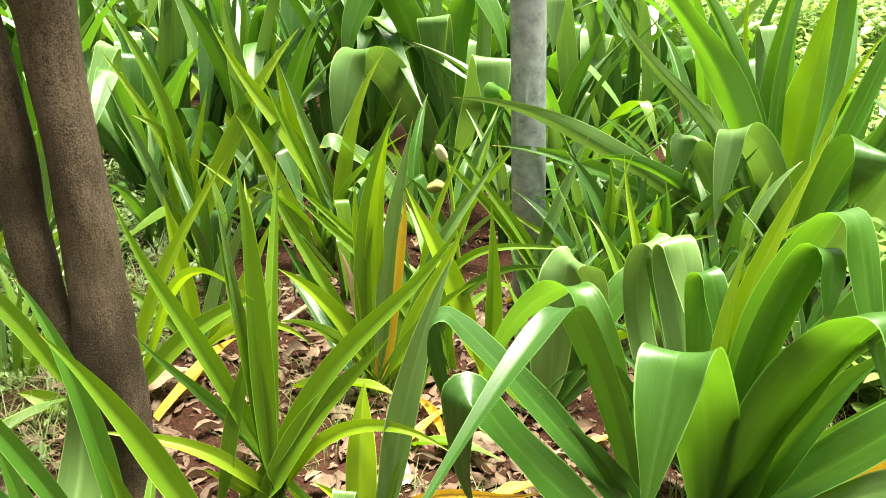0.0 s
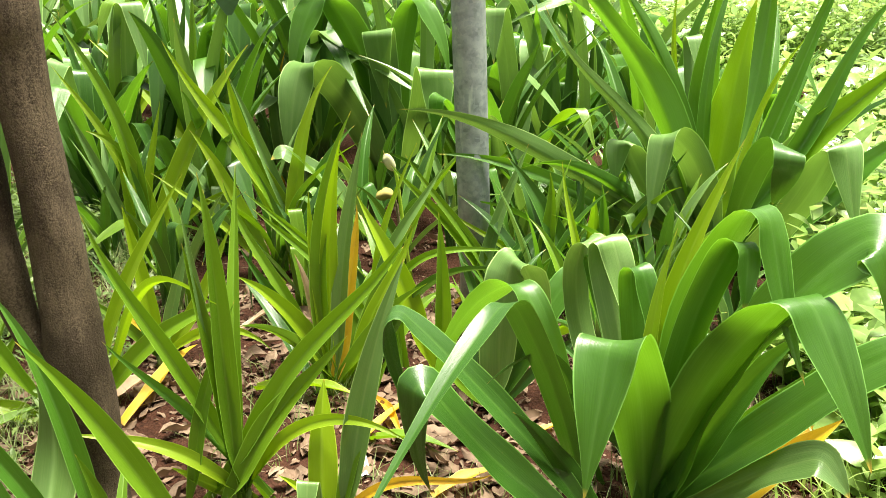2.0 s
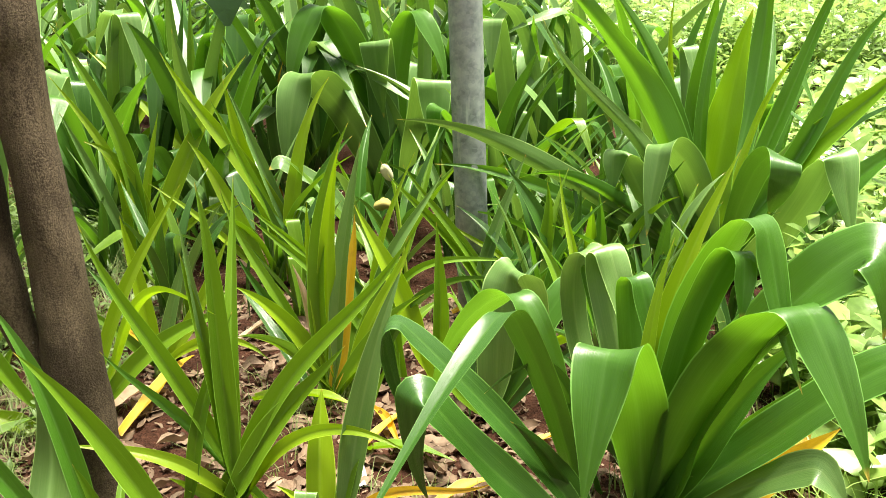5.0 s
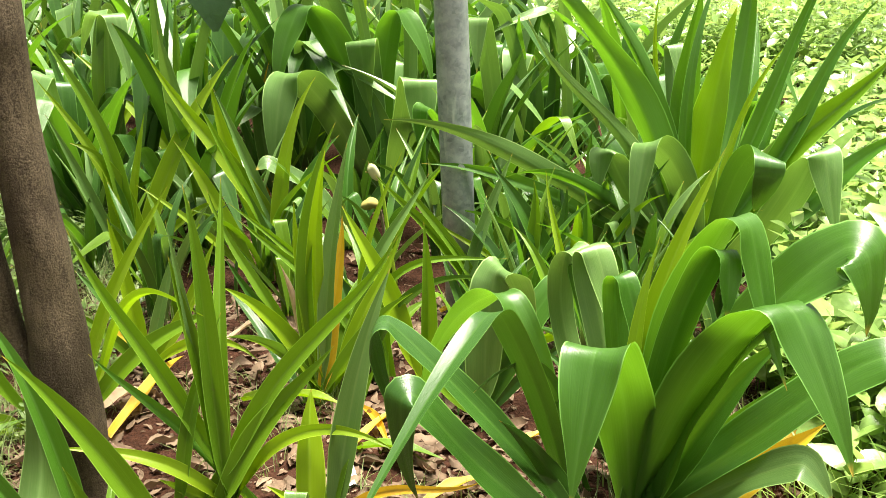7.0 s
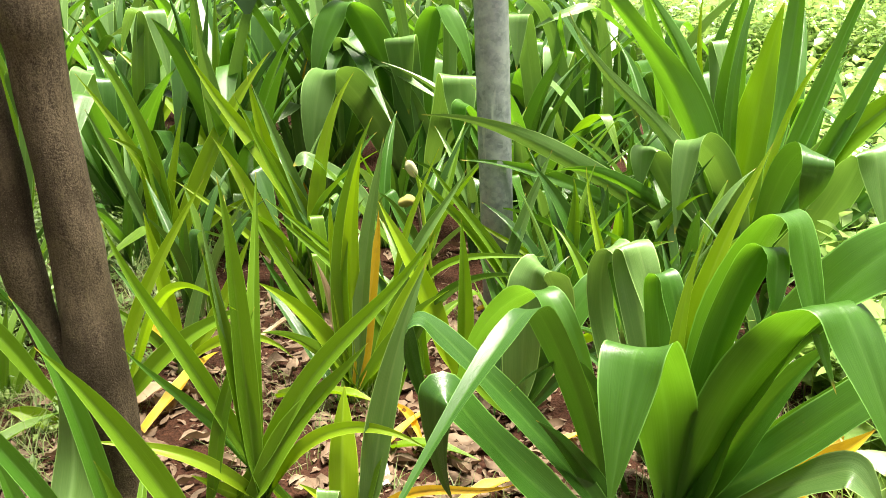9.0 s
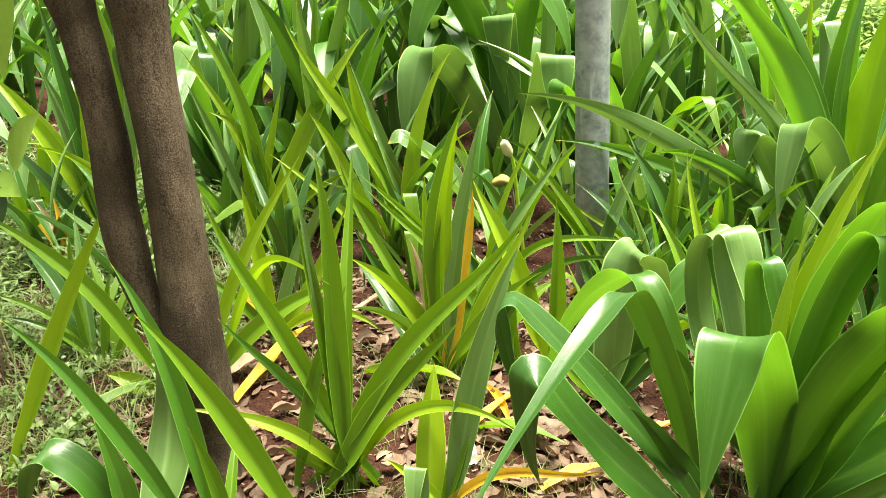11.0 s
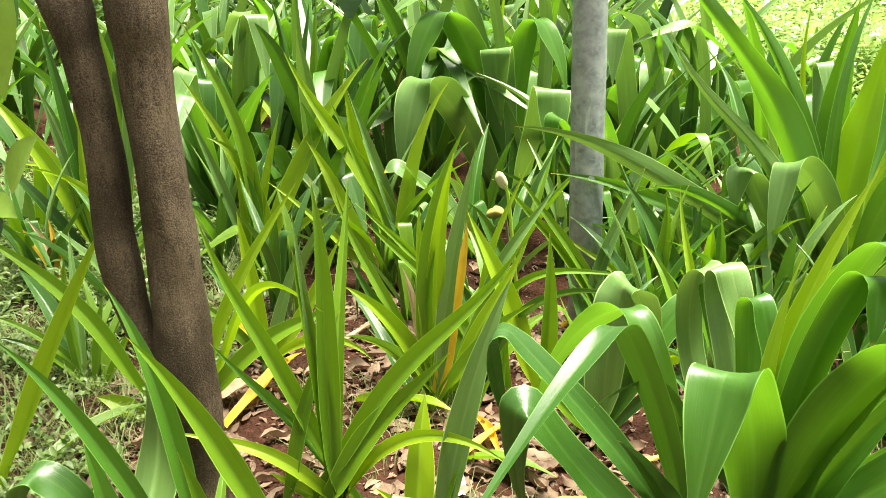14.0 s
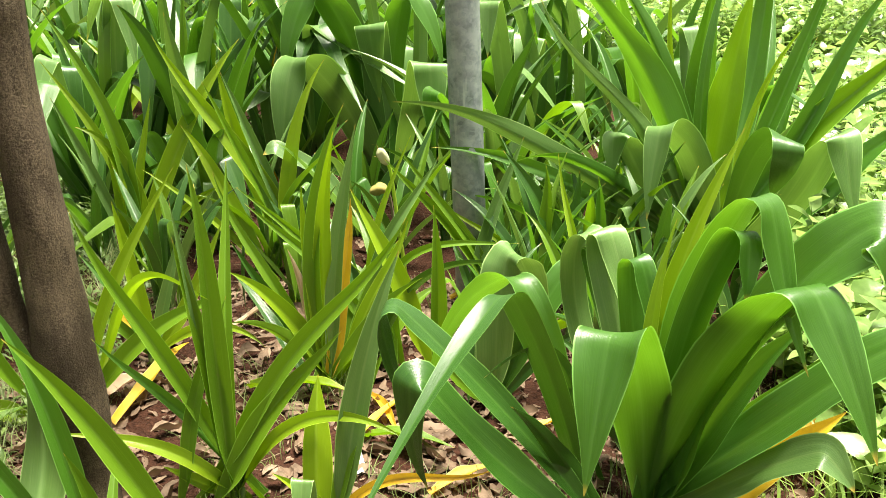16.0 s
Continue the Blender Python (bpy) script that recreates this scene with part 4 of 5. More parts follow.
leaf(p, 172, 35, 0.369, 0.076, -12, 0.65, 0, 0, 7, -60, 0, 0.032, -0.002, "d")
leaf(p, 18, 91, 0.375, 0.048, 36, 0.65, 0, -3, -6, 45, 0, -0.001, -0.001, "d")
leaf(p, 28, 77, 0.33, 0.03, 49, 0.6, 0, 11, 7, -5, 0, 0.012, 0.006, "d")
leaf(p, 145, 70, 0.26, 0.049, 43, 0.6, 0, -14, 5, -23, 0, 0.008, 0.015, "f")
leaf(p, 87, 79, 0.28, 0.036, 43, 0.6, 0, -11, 6, -10, 0, 0.038, 0.025, "d")
leaf(p, 21, 65, 0.27, 0.049, 39, 0.6, 0, 2, 3, -10, 0, -0.015, 0.022, "f")
leaf(p, 140, 54, 0.36, 0.036, 52, 0.6, 0, -10, -1, 12, 0, -0.021, 0.001, "f")
p = lily(-0.22, 1.027, "strap-leaved lily with one long arching leaf before the tree", seed=33, wave=1)
leaf(p, 199, 73, 0.518, 0.05, 20, 0.65, 0, 0, -2, -60, 0, 0.01, 0.007, "f")
leaf(p, 185, 86, 0.262, 0.03, 16, 0.65, 0, 1, 0, -54, 0, -0.097, -0.041, "f")
leaf(p, 94, 55, 0.234, 0.022, 18, 0.65, 0, -4, 1, 9, 0, -0.111, -0.032, "f")
p = lily(-0.409, 1.012, "strap-leaved lily with a pale broad leaf before the tree trunk", seed=6, wave=1)
leaf(p, 158, 91, 0.537, 0.043, 39, 0.65, 0, 3, -3, -30, 0, 0.039, 0.017, "g")
leaf(p, 274, 147, 0.368, 0.089, 84, 0.65, 0, -28, 3, 21, 0, -0.076, 0.005, "s")
p = lily(-0.671, 1.571, "strap-leaved lily with long leaves leaning over the grass", seed=16, wave=1)
leaf(p, 191, 66, 0.592, 0.044, 30, 0.65, 0, 1, 3, -54, 0, 0.013, 0.008, "f")
leaf(p, 191, 43, 0.129, 0.05, 24, 0.65, 0, 1, 0, -51, 0, 0.004, -0.017, "y")
leaf(p, 210, -21, 0.319, 0.033, -4, 0.65, 0, 0, -3, -54, 0, -0.045, 0.081, "s")
p = lily(-0.444, 0.994, "strap-leaved lily with long leaves low over the soil", seed=34, wave=1)
leaf(p, 196, 75, 0.528, 0.038, 30, 0.65, 0, 1, -3, -54, 0, 0.038, 0.024, "g")
leaf(p, 200, 87, 0.283, 0.049, 9, 0.65, 0, 0, 0, -60, 0, -0.039, -0.021, "g")
leaf(p, 185, 65, 0.447, 0.062, 63, 0.6, 78, 10, 18, -42, 38, -0.042, -0.025, "d")
p = lily(-0.823, 1.205, "strap-leaved lily with one tall lime-green leaf", seed=15, wave=1)
leaf(p, 15, 68, 0.641, 0.044, 10, 0.65, 0, 0, -1, -60, 0, -0.011, -0.006, "y")
p = lily(-1.205, 2.565, "strap-leaved lily with lime-green leaves beyond the tree", seed=35, wave=1)
leaf(p, 173, 66, 0.722, 0.078, 18, 0.65, 0, 2, 4, -45, 0, 0.009, 0.003, "y")
leaf(p, 176, 90, 0.638, 0.052, 31, 0.65, 0, 2, -3, -48, 0, -0.017, -0.009, "s")
leaf(p, 181, 52, 0.472, 0.043, 2, 0.65, 0, 0, 1, -48, 0, -0.002, -0.002, "d")
leaf(p, 168, 79, 0.602, 0.039, 72, 0.65, 0, -4, 31, -39, 0, -0.031, 0.011, "y")
leaf(p, 150, 85, 0.581, 0.035, -7, 0.65, 0, 0, 1, -24, 0, -0.017, -0.008, "y")
p = lily(-1.209, 2.282, "strap-leaved lily with long arching green leaves", seed=18, wave=1.0)
leaf(p, 182, 72, 0.305, 0.037, 33, 0.6, 0, 0, 0, -42, 0, 0.013, 0.006, "o")
leaf(p, 182, 80, 0.283, 0.031, 25, 0.6, 0, 0, 0, -43, 0, 0.011, 0.004, "b")
leaf(p, 170, 86, 0.268, 0.033, 4, 0.6, 0, 0, 0, -36, 0, 0.005, -0.0, "o")
leaf(p, 185, 56, 0.265, 0.026, 44, 0.6, 0, 1, 0, -43, 0, 0.026, 0.014, "b")
leaf(p, 183, 77, 0.244, 0.025, 16, 0.6, 0, 0, 0, -43, 0, 0.017, 0.006, "o")
p = lily(-0.85, 1.683, "small tufted lily on the littered soil beyond the tree", seed=19, wave=1.0)
leaf(p, 9, 97, 0.361, 0.029, 14, 0.6, 0, 0, 0, -49, 0, -0.018, -0.004, "f")
leaf(p, 356, 81, 0.274, 0.027, 6, 0.6, 0, 0, 0, -45, 0, 0.002, 0.001, "f")
leaf(p, 183, 55, 0.329, 0.025, 39, 0.6, 0, 1, 0, -40, 0, 0.014, 0.009, "f")
leaf(p, 188, 57, 0.272, 0.025, 49, 0.6, 0, 1, 0, -43, 0, -0.006, -0.002, "d")
leaf(p, 193, 59, 0.211, 0.025, 36, 0.6, 0, 0, 0, -45, 0, -0.002, 0.0, "f")
leaf(p, 359, 65, 0.217, 0.025, 10, 0.6, 0, 0, 0, -54, 0, 0.019, 0.003, "f")
leaf(p, 111, 81, 0.402, 0.028, 20, 0.6, 0, 0, 0, 4, 0, -0.02, -0.007, "s")
leaf(p, 66, 57, 0.36, 0.037, 32, 0.6, 0, 0, 7, -17, 0, -0.002, 0.018, "f")
leaf(p, 70, 66, 0.4, 0.032, 53, 0.6, 0, 6, -3, -10, 0, -0.026, 0.008, "f")
leaf(p, 149, 62, 0.39, 0.048, 51, 0.6, 0, -9, 1, -7, 0, -0.039, 0.039, "d")
leaf(p, 123, 84, 0.31, 0.041, 37, 0.6, 0, 11, 0, 36, 0, 0.017, 0.022, "f")
leaf(p, 142, 82, 0.27, 0.044, 30, 0.6, 0, -9, -2, 15, 0, -0.029, 0.021, "d")
p = lily(-1.188, 2.497, "strap-leaved lily with long arching green leaves", seed=20, wave=1.0)
leaf(p, 188, 72, 0.657, 0.06, 19, 0.6, 0, 0, -1, -48, 0, 0.026, 0.009, "y")
leaf(p, 171, 75, 0.615, 0.041, -2, 0.6, 0, 0, 0, -37, 0, 0.015, 0.005, "s")
leaf(p, 186, 61, 0.529, 0.045, 14, 0.6, 0, -1, 0, -45, 0, 0.0, 0.0, "d")
leaf(p, 1, 93, 0.548, 0.033, 6, 0.6, 0, 0, 0, -46, 0, -0.001, -0.0, "y")
leaf(p, 213, 92, 0.517, 0.033, 83, 0.6, 0, 0, 4, 61, 0, 0.04, 0.019, "y")
leaf(p, 158, 83, 0.824, 0.057, 5, 0.6, 0, 0, 0, -29, 0, 0.004, 0.002, "d")
leaf(p, 209, 102, 0.838, 0.061, 22, 0.6, 0, -1, 4, 58, 0, 0.027, 0.013, "f")
leaf(p, 181, 105, 0.878, 0.049, 13, 0.8, 183, 1, 3, -42, 48, 0.021, -0.002, "s")
leaf(p, 31, 83, 0.27, 0.034, 42, 0.6, 0, 1, 1, 34, 0, -0.028, 0.01, "f")
leaf(p, 125, 70, 0.41, 0.047, 40, 0.6, 0, 13, 1, -38, 0, 0.006, 0.008, "d")
leaf(p, 71, 57, 0.34, 0.038, 24, 0.6, 0, 10, -5, 13, 0, -0.039, 0.023, "f")
leaf(p, 121, 78, 0.36, 0.036, 52, 0.6, 0, 11, -3, 12, 0, -0.021, 0.022, "d")
leaf(p, 47, 63, 0.32, 0.033, 51, 0.6, 0, -12, 6, -40, 0, 0.037, 0.036, "d")
p = lily(-0.808, 3.064, "strap-leaved lily with long arching green leaves", seed=21, wave=1.0)
leaf(p, 318, 87, 1.091, 0.082, 12, 0.74, 152, 0, 7, -19, 23, -0.013, -0.006, "s")
leaf(p, 227, 90, 0.968, 0.047, -1, 0.83, 163, -1, -13, 36, -43, 0.004, -0.009, "f")
leaf(p, 9, 66, 0.878, 0.051, -46, 0.6, 0, 1, 2, -61, 0, -0.007, -0.004, "d")
leaf(p, 1, 71, 0.857, 0.047, -11, 0.6, 0, 0, 0, -56, 0, 0.008, 0.0, "d")
leaf(p, 169, 66, 0.799, 0.049, -17, 0.6, 0, 0, 0, -41, 0, -0.003, 0.001, "d")
leaf(p, 162, 83, 0.643, 0.055, 20, 0.6, 0, 0, 0, -38, 0, 0.006, 0.001, "d")
leaf(p, 0, 78, 0.622, 0.067, 22, 0.6, 0, 0, 1, -56, 0, -0.012, -0.002, "d")
leaf(p, 58, 66, 0.36, 0.047, 26, 0.6, 0, 12, 2, 33, 0, 0.032, 0.001, "f")
leaf(p, 39, 56, 0.27, 0.039, 57, 0.6, 0, -1, 5, -14, 0, -0.024, 0.025, "d")
leaf(p, 105, 71, 0.32, 0.043, 51, 0.6, 0, -3, -6, -14, 0, 0.006, 0.001, "d")
leaf(p, 41, 62, 0.29, 0.045, 39, 0.6, 0, 7, 0, -20, 0, 0.01, 0.036, "f")
leaf(p, 79, 64, 0.35, 0.031, 59, 0.6, 0, -6, 0, -23, 0, 0.016, 0.013, "d")
p = lily(-0.574, 3.174, "strap-leaved lily with long arching green leaves", seed=22, wave=1.0)
leaf(p, 13, 94, 0.842, 0.049, 10, 0.6, 0, 0, 1, -63, 0, -0.008, -0.0, "f")
leaf(p, 1, 87, 0.85, 0.044, 14, 0.6, 0, 0, 0, -56, 0, 0.004, 0.0, "f")
leaf(p, 358, 60, 0.798, 0.03, -66, 0.6, 0, 7, 1, -58, 0, 0.004, -0.012, "d")
leaf(p, 322, 86, 0.83, 0.031, -12, 0.83, 147, 1, -18, -25, 34, -0.001, -0.009, "f")
leaf(p, 2, 89, 0.823, 0.051, 8, 0.6, 0, 0, 0, -56, 0, -0.005, -0.001, "d")
leaf(p, 0, 71, 0.838, 0.048, -2, 0.6, 0, 0, -1, -59, 0, 0.009, 0.0, "d")
leaf(p, 12, 81, 0.575, 0.051, 38, 0.6, 0, 0, -1, 59, 0, 0.004, 0.001, "d")
leaf(p, 150, 91, 0.571, 0.049, 25, 0.6, 0, -1, 1, -33, 0, 0.017, 0.003, "s")
leaf(p, 62, 76, 0.37, 0.043, 50, 0.6, 0, 11, -2, 20, 0, 0.025, 0.02, "d")
leaf(p, 155, 65, 0.38, 0.03, 57, 0.6, 0, -2, -6, -22, 0, 0.024, 0.009, "d")
leaf(p, 30, 77, 0.42, 0.045, 46, 0.6, 0, 4, 6, -36, 0, 0.037, 0.022, "d")
leaf(p, 49, 73, 0.25, 0.045, 25, 0.6, 0, -12, -8, 18, 0, -0.027, 0.029, "f")
leaf(p, 144, 59, 0.28, 0.031, 35, 0.6, 0, -13, -2, -14, 0, 0.014, 0.032, "d")
p = lily(-0.298, 3.209, "strap-leaved lily with long arching green leaves", seed=23, wave=1.0)
leaf(p, 10, 103, 0.737, 0.038, 28, 0.6, 0, 0, 2, -63, 0, -0.024, -0.001, "d")
leaf(p, 210, 100, 0.982, 0.028, -12, 0.71, 181, 3, -23, 40, -45, 0.007, -0.028, "s")
leaf(p, 236, 81, 0.555, 0.07, -11, 0.77, 117, 1, -4, 26, -39, -0.001, 0.0, "s")
leaf(p, 0, 82, 0.621, 0.059, 2, 0.6, 0, 0, 0, -59, 0, -0.013, -0.001, "d")
leaf(p, 162, 81, 0.427, 0.057, 36, 0.6, 0, 1, 0, -43, 0, 0.001, 0.0, "d")
leaf(p, 26, 76, 0.836, 0.05, -15, 0.6, 0, 0, 1, 49, 0, -0.006, 0.001, "d")
leaf(p, 142, 99, 0.841, 0.041, 29, 0.6, 0, -2, 0, -31, 0, 0.018, 0.01, "s")
leaf(p, 301, 101, 0.625, 0.022, 53, 0.6, 0, 2, 0, -17, 0, -0.029, -0.004, "o")
leaf(p, 55, 65, 0.25, 0.05, 31, 0.6, 0, 7, -5, 4, 0, 0.023, 0.003, "f")
leaf(p, 32, 70, 0.42, 0.034, 55, 0.6, 0, 6, 5, -34, 0, 0.006, 0.001, "f")
leaf(p, 99, 76, 0.28, 0.047, 57, 0.6, 0, 1, -7, 1, 0, 0.009, 0.01, "f")
leaf(p, 99, 82, 0.27, 0.047, 31, 0.6, 0, -2, -7, 3, 0, 0.003, 0.001, "f")
leaf(p, 149, 68, 0.34, 0.038, 31, 0.6, 0, -6, 3, 10, 0, 0.007, 0.012, "d")


# Rows of lilies farther back, grown from a seed
def grown_leaves(rng, count, size, kinds, folded):
    rows = []
    for i in range(count):
        az = i * 137.5 + rng.uniform(-25, 25)
        f = rng.random() < folded
        rows.append((round(az % 360), rng.uniform(62, 88), size * rng.uniform(0.75, 1.15), size * rng.uniform(0.07, 0.10), rng.uniform(0, 25) if f else rng.uniform(15, 60),
                     rng.uniform(0.52, 0.7), rng.uniform(100, 150) if f else 0, rng.uniform(-15, 15), rng.uniform(-9, 9), rng.uniform(-35, 35), rng.uniform(-20, 20), rng.uniform(-0.03, 0.03), rng.uniform(-0.03, 0.03), rng.choice(kinds)))
    return rows


BACK_ROW = [(-1.9, 2.9), (-1.45, 3.25), (-0.95, 3.0), (-0.55, 3.1), (-0.2, 3.35), (0.3, 3.5), (0.62, 3.4), (1.0, 3.2), (-1.2, 3.7), (-0.75, 3.75), (-0.3, 3.95), (0.1, 4.1),
            (0.55, 4.0), (0.95, 3.9), (1.3, 2.75), (-1.6, 4.2), (-1.0, 4.4), (-0.5, 4.6), (0.0, 4.8), (0.5, 4.7), (-0.5, 2.75), (-2.3, 3.6), (0.45, 2.85), (1.0, 2.75),
            (-2.6, 4.6), (-2.1, 4.9), (-1.6, 5.1), (-1.1, 5.0), (-0.6, 5.2), (-0.1, 5.3), (0.35, 5.1), (-2.9, 5.6), (-2.2, 5.8), (-1.4, 5.9), (-0.8, 5.9), (-0.2, 6.1), (-3.1, 4.3), (0.9, 4.6), (-2.5, 4.1), (-2.75, 5.0), (-3.3, 5.3), (-2.9, 3.9), (-3.6, 6.0)]
for i, (x, y) in enumerate(BACK_ROW):
    rng = random.Random(100 + i)
    tall = (0.95 if y > 2.9 else 0.75) * rng.uniform(0.9, 1.1)
    p = lily(x, y, "tall strap-leaved lily in the back of the bed", seed=100 + i, group="lilies at the back of the bed")
    for row in grown_leaves(rng, 16, tall, "ddggsw", 0.6):
        leaf(p, *row, sway=0.012)
FILL_ROW = [(-0.95, 2.1), (-0.5, 2.15), (-0.12, 2.12), (0.12, 2.45), (0.52, 2.5), (0.78, 2.45), (-0.8, 2.6), (0.0, 2.75), (0.3, 2.6), (-0.25, 2.45), (-1.3, 2.3), (-0.45, 2.65), (1.15, 2.35), (0.7, 1.85), (0.42, 1.78), (0.9, 1.62), (0.62, 1.62), (0.3, 1.62), (0.5, 1.95), (0.66, 2.05), (0.8, 1.95), (0.58, 1.8), (0.95, 1.85), (0.75, 1.7), (0.62, 2.3), (0.45, 2.35), (0.75, 2.25), (0.9, 2.5), (0.55, 2.6), (0.38, 1.9), (-1.75, 2.45), (-1.5, 2.75), (-2.1, 2.6), (-1.62, 2.05)]
for i, (x, y) in enumerate(FILL_ROW):
    rng = random.Random(300 + i)
    p = lily(x, y, "half-grown strap-leaved lily between the larger clumps", seed=300 + i, group="half-grown lilies")
    for row in grown_leaves(rng, 9, 0.46 if y > 1.9 else 0.34, "fddgs", 0.25):
        leaf(p, *row, sway=0.012)

# Spent leaves that lie on the soil: foot x, y, heading, length, width, sort
for i, (x, y, heading, length, width, sort) in enumerate([
        (-0.459, 1.489, 73, 0.36, 0.040, "o"), (0.039, 1.312, 56, 0.27, 0.030, "o"), (0.085, 1.568, -69, 0.22, 0.022, "o"), (0.213, 1.163, 32, 0.15, 0.034, "o"),
        (0.318, 1.310, -47, 0.11, 0.024, "o"), (0.403, 1.359, 27, 0.10, 0.024, "o"), (-0.643, 2.099, -56, 0.24, 0.032, "o"), (-1.182, 3.378, -32, 0.40, 0.042, "o"),
        (-1.113, 3.165, -25, 0.34, 0.044, "o"), (-0.298, 1.951, 53, 0.24, 0.026, "b"), (-0.526, 1.573, 58, 0.15, 0.047, "b"), (-0.803, 1.254, 63, 0.335, 0.039, "f"),
        (-0.193, 1.632, -16, 0.25, 0.042, "y"), (0.046, 1.378, -20, 0.23, 0.044, "f"), (0.281, 2.100, 21, 0.22, 0.028, "o"), (0.774, 1.107, 40, 0.398, 0.081, "o"),
        ]):
    rng = random.Random(70 + i)
    me = strap_leaf(rng, heading, 16, length * 1.03, width, 30, 0.6, 0, rng.uniform(-8, 8), rng.uniform(-6, 6), rng.uniform(-12, 12), 0, 0, 0, 1.6)
    me.materials.append(LEAF[sort])
    me.shade_smooth()
    ob = new("fallen_leaf", me)
    ob.location = (x, y, 0.025)
    tagged(ob, {"o": "fallen yellow strap leaf lying on the soil", "b": "dried tan strap leaf lying on the soil"}.get(sort, "limp green strap leaf lying on the soil"), "leaf", "fallen strap leaves")


# Dry leaves on the soil
def litter_leaf(verts, faces, rng, x, y, lift, size):
    """A crumpled dead leaf: five by five points, curled along and across, with a torn outline."""
    a, roll, pitch = rng.uniform(0, 6.28), rng.uniform(-0.5, 0.5), rng.uniform(-0.3, 0.3)
    length, width = size * rng.uniform(0.8, 1.3), size * rng.uniform(0.32, 0.52)
    curl, bow, ph = rng.uniform(-1.2, 1.6), rng.uniform(-0.7, 0.9), rng.uniform(0, 50)
    turn = Euler((roll, pitch, a)).to_matrix()
    at = Vector((x, y, ground_height(x, y) + lift + 0.12 * size * abs(curl)))
    start = len(verts)
    for i in range(6):
        s = i / 5
        half = 0.5 * width * max(0.06, math.sin(math.pi * (0.05 + 0.9 * s ** 0.85))) * rng.uniform(0.88, 1.12)
        for k in range(5):
            u = k / 2 - 1
            q = Vector(((s - 0.5) * length, u * half, curl * half * u * u * 0.7 - bow * length * (s - 0.5) ** 2 + 0.22 * size * noise.noise((s * 4 + ph, u * 2.2, ph))))
            verts.append(at + turn @ q)
    for i in range(5):
        for k in range(4):
            r = start + i * 5 + k
            faces.append((r, r + 1, r + 6, r + 5))


rng = random.Random(5)
v, f = [], []
for i in range(5200):
    x, y = rng.uniform(-1.9, 1.4), rng.uniform(0.85, 3.4)
    if noise.noise((x * 2.3, y * 2.3, 9.0)) < -0.12 + 0.3 * rng.random() or (x < -0.75 and rng.random() < 0.25):
        continue
    litter_leaf(v, f, rng, x, y, rng.uniform(0.0, 0.012), 0.012 + 0.062 * rng.random() ** 2)
for i in range(2600):
    x, y = rng.uniform(-0.75, 0.95), rng.uniform(0.95, 2.3)
    litter_leaf(v, f, rng, x, y, rng.uniform(0.0, 0.008), 0.01 + 0.06 * rng.random() ** 2)
tagged(new("leaf_litter", mesh_of("leaf_litter", v, f, LITTER)), "dry brown fallen leaves scattered over the soil", "leaf litter", kind="stuff")
for i in range(60):
    x, y = rng.uniform(-0.75, 0.8), rng.uniform(1.05, 2.1)
    v, f = [], []
    litter_leaf(v, f, rng, 0, 0, 0, rng.uniform(0.045, 0.085))
    low = min(p.z for p in v)
    ob = new("dry_leaf", mesh_of("dry_leaf", [Vector(p) - Vector((0, 0, low)) for p in v], f, LITTER))
    ob.location = (x, y, ground_height(x, y) - 0.002)
    tagged(ob, "curled dry brown leaf lying on the soil", "leaf", "fallen leaves")

# Thin dry stalks among the litter
v, f = [], []
for i in range(420):
    x, y, a, ln = rng.uniform(-1.5, 1.3), rng.uniform(0.85, 3.0), rng.uniform(0, 6.28), rng.uniform(0.03, 0.16)
    z = ground_height(x, y) + rng.uniform(0.004, 0.02)
    d, w = Vector((math.cos(a), math.sin(a), rng.uniform(-0.05, 0.12))) * ln, Vector((-math.sin(a), math.cos(a), 0)) * rng.uniform(0.0007, 0.0016)
    o = Vector((x, y, z))
    n = len(v)
    v.extend((o - w, o + w, o + Vector((0, 0, w.length * 1.6)), o + d - w * 0.5, o + d + w * 0.5, o + d + Vector((0, 0, w.length))))
    f.extend(((n, n + 1, n + 4, n + 3), (n + 1, n + 2, n + 5, n + 4), (n + 2, n, n + 3, n + 5)))
tagged(new("dry_stalks", mesh_of("dry_stalks", v, f, TWIG)), "thin dry stalks lying among the fallen leaves", "stalks", kind="stuff")


def blade(verts, faces, rng, x, y, z, height, width, lean):
    a = rng.uniform(0, 6.28)
    d, w = Vector((math.cos(a), math.sin(a), 0)), Vector((-math.sin(a), math.cos(a), 0)) * width * 0.5
    n = len(verts)
    for i in range(4):
        s = i / 3
        c = Vector((x, y, z)) + d * lean * height * s * s + Vector((0, 0, height * (s - 0.3 * lean * s * s)))
        k = 1 - 0.92 * s
        verts.extend((c - w * k, c + w * k))
    for i in range(3):
        faces.append((n + 2 * i, n + 2 * i + 1, n + 2 * i + 3, n + 2 * i + 2))


# Low grass and weeds: left of the tree, sparsely in the bed, and at the path by the front lily
v, f = [], []
for i in range(22000):
    u = rng.random()
    if u < 0.72:
        x, y = rng.uniform(-3.2, -0.62), rng.uniform(0.9, 4.2)
        h = rng.uniform(0.02, 0.07)
        if noise.noise((x * 3, y * 3, 2.0)) < -0.1:
            continue
    else:
        x, y = rng.uniform(-0.7, 1.1), rng.uniform(0.95, 2.2)
        h = rng.uniform(0.02, 0.09)
        if noise.noise((x * 4, y * 4, 6.0)) < 0.06:
            continue
    blade(v, f, rng, x, y, ground_height(x, y) - 0.003, h, rng.uniform(0.0018, 0.004), rng.uniform(0.1, 1.2))
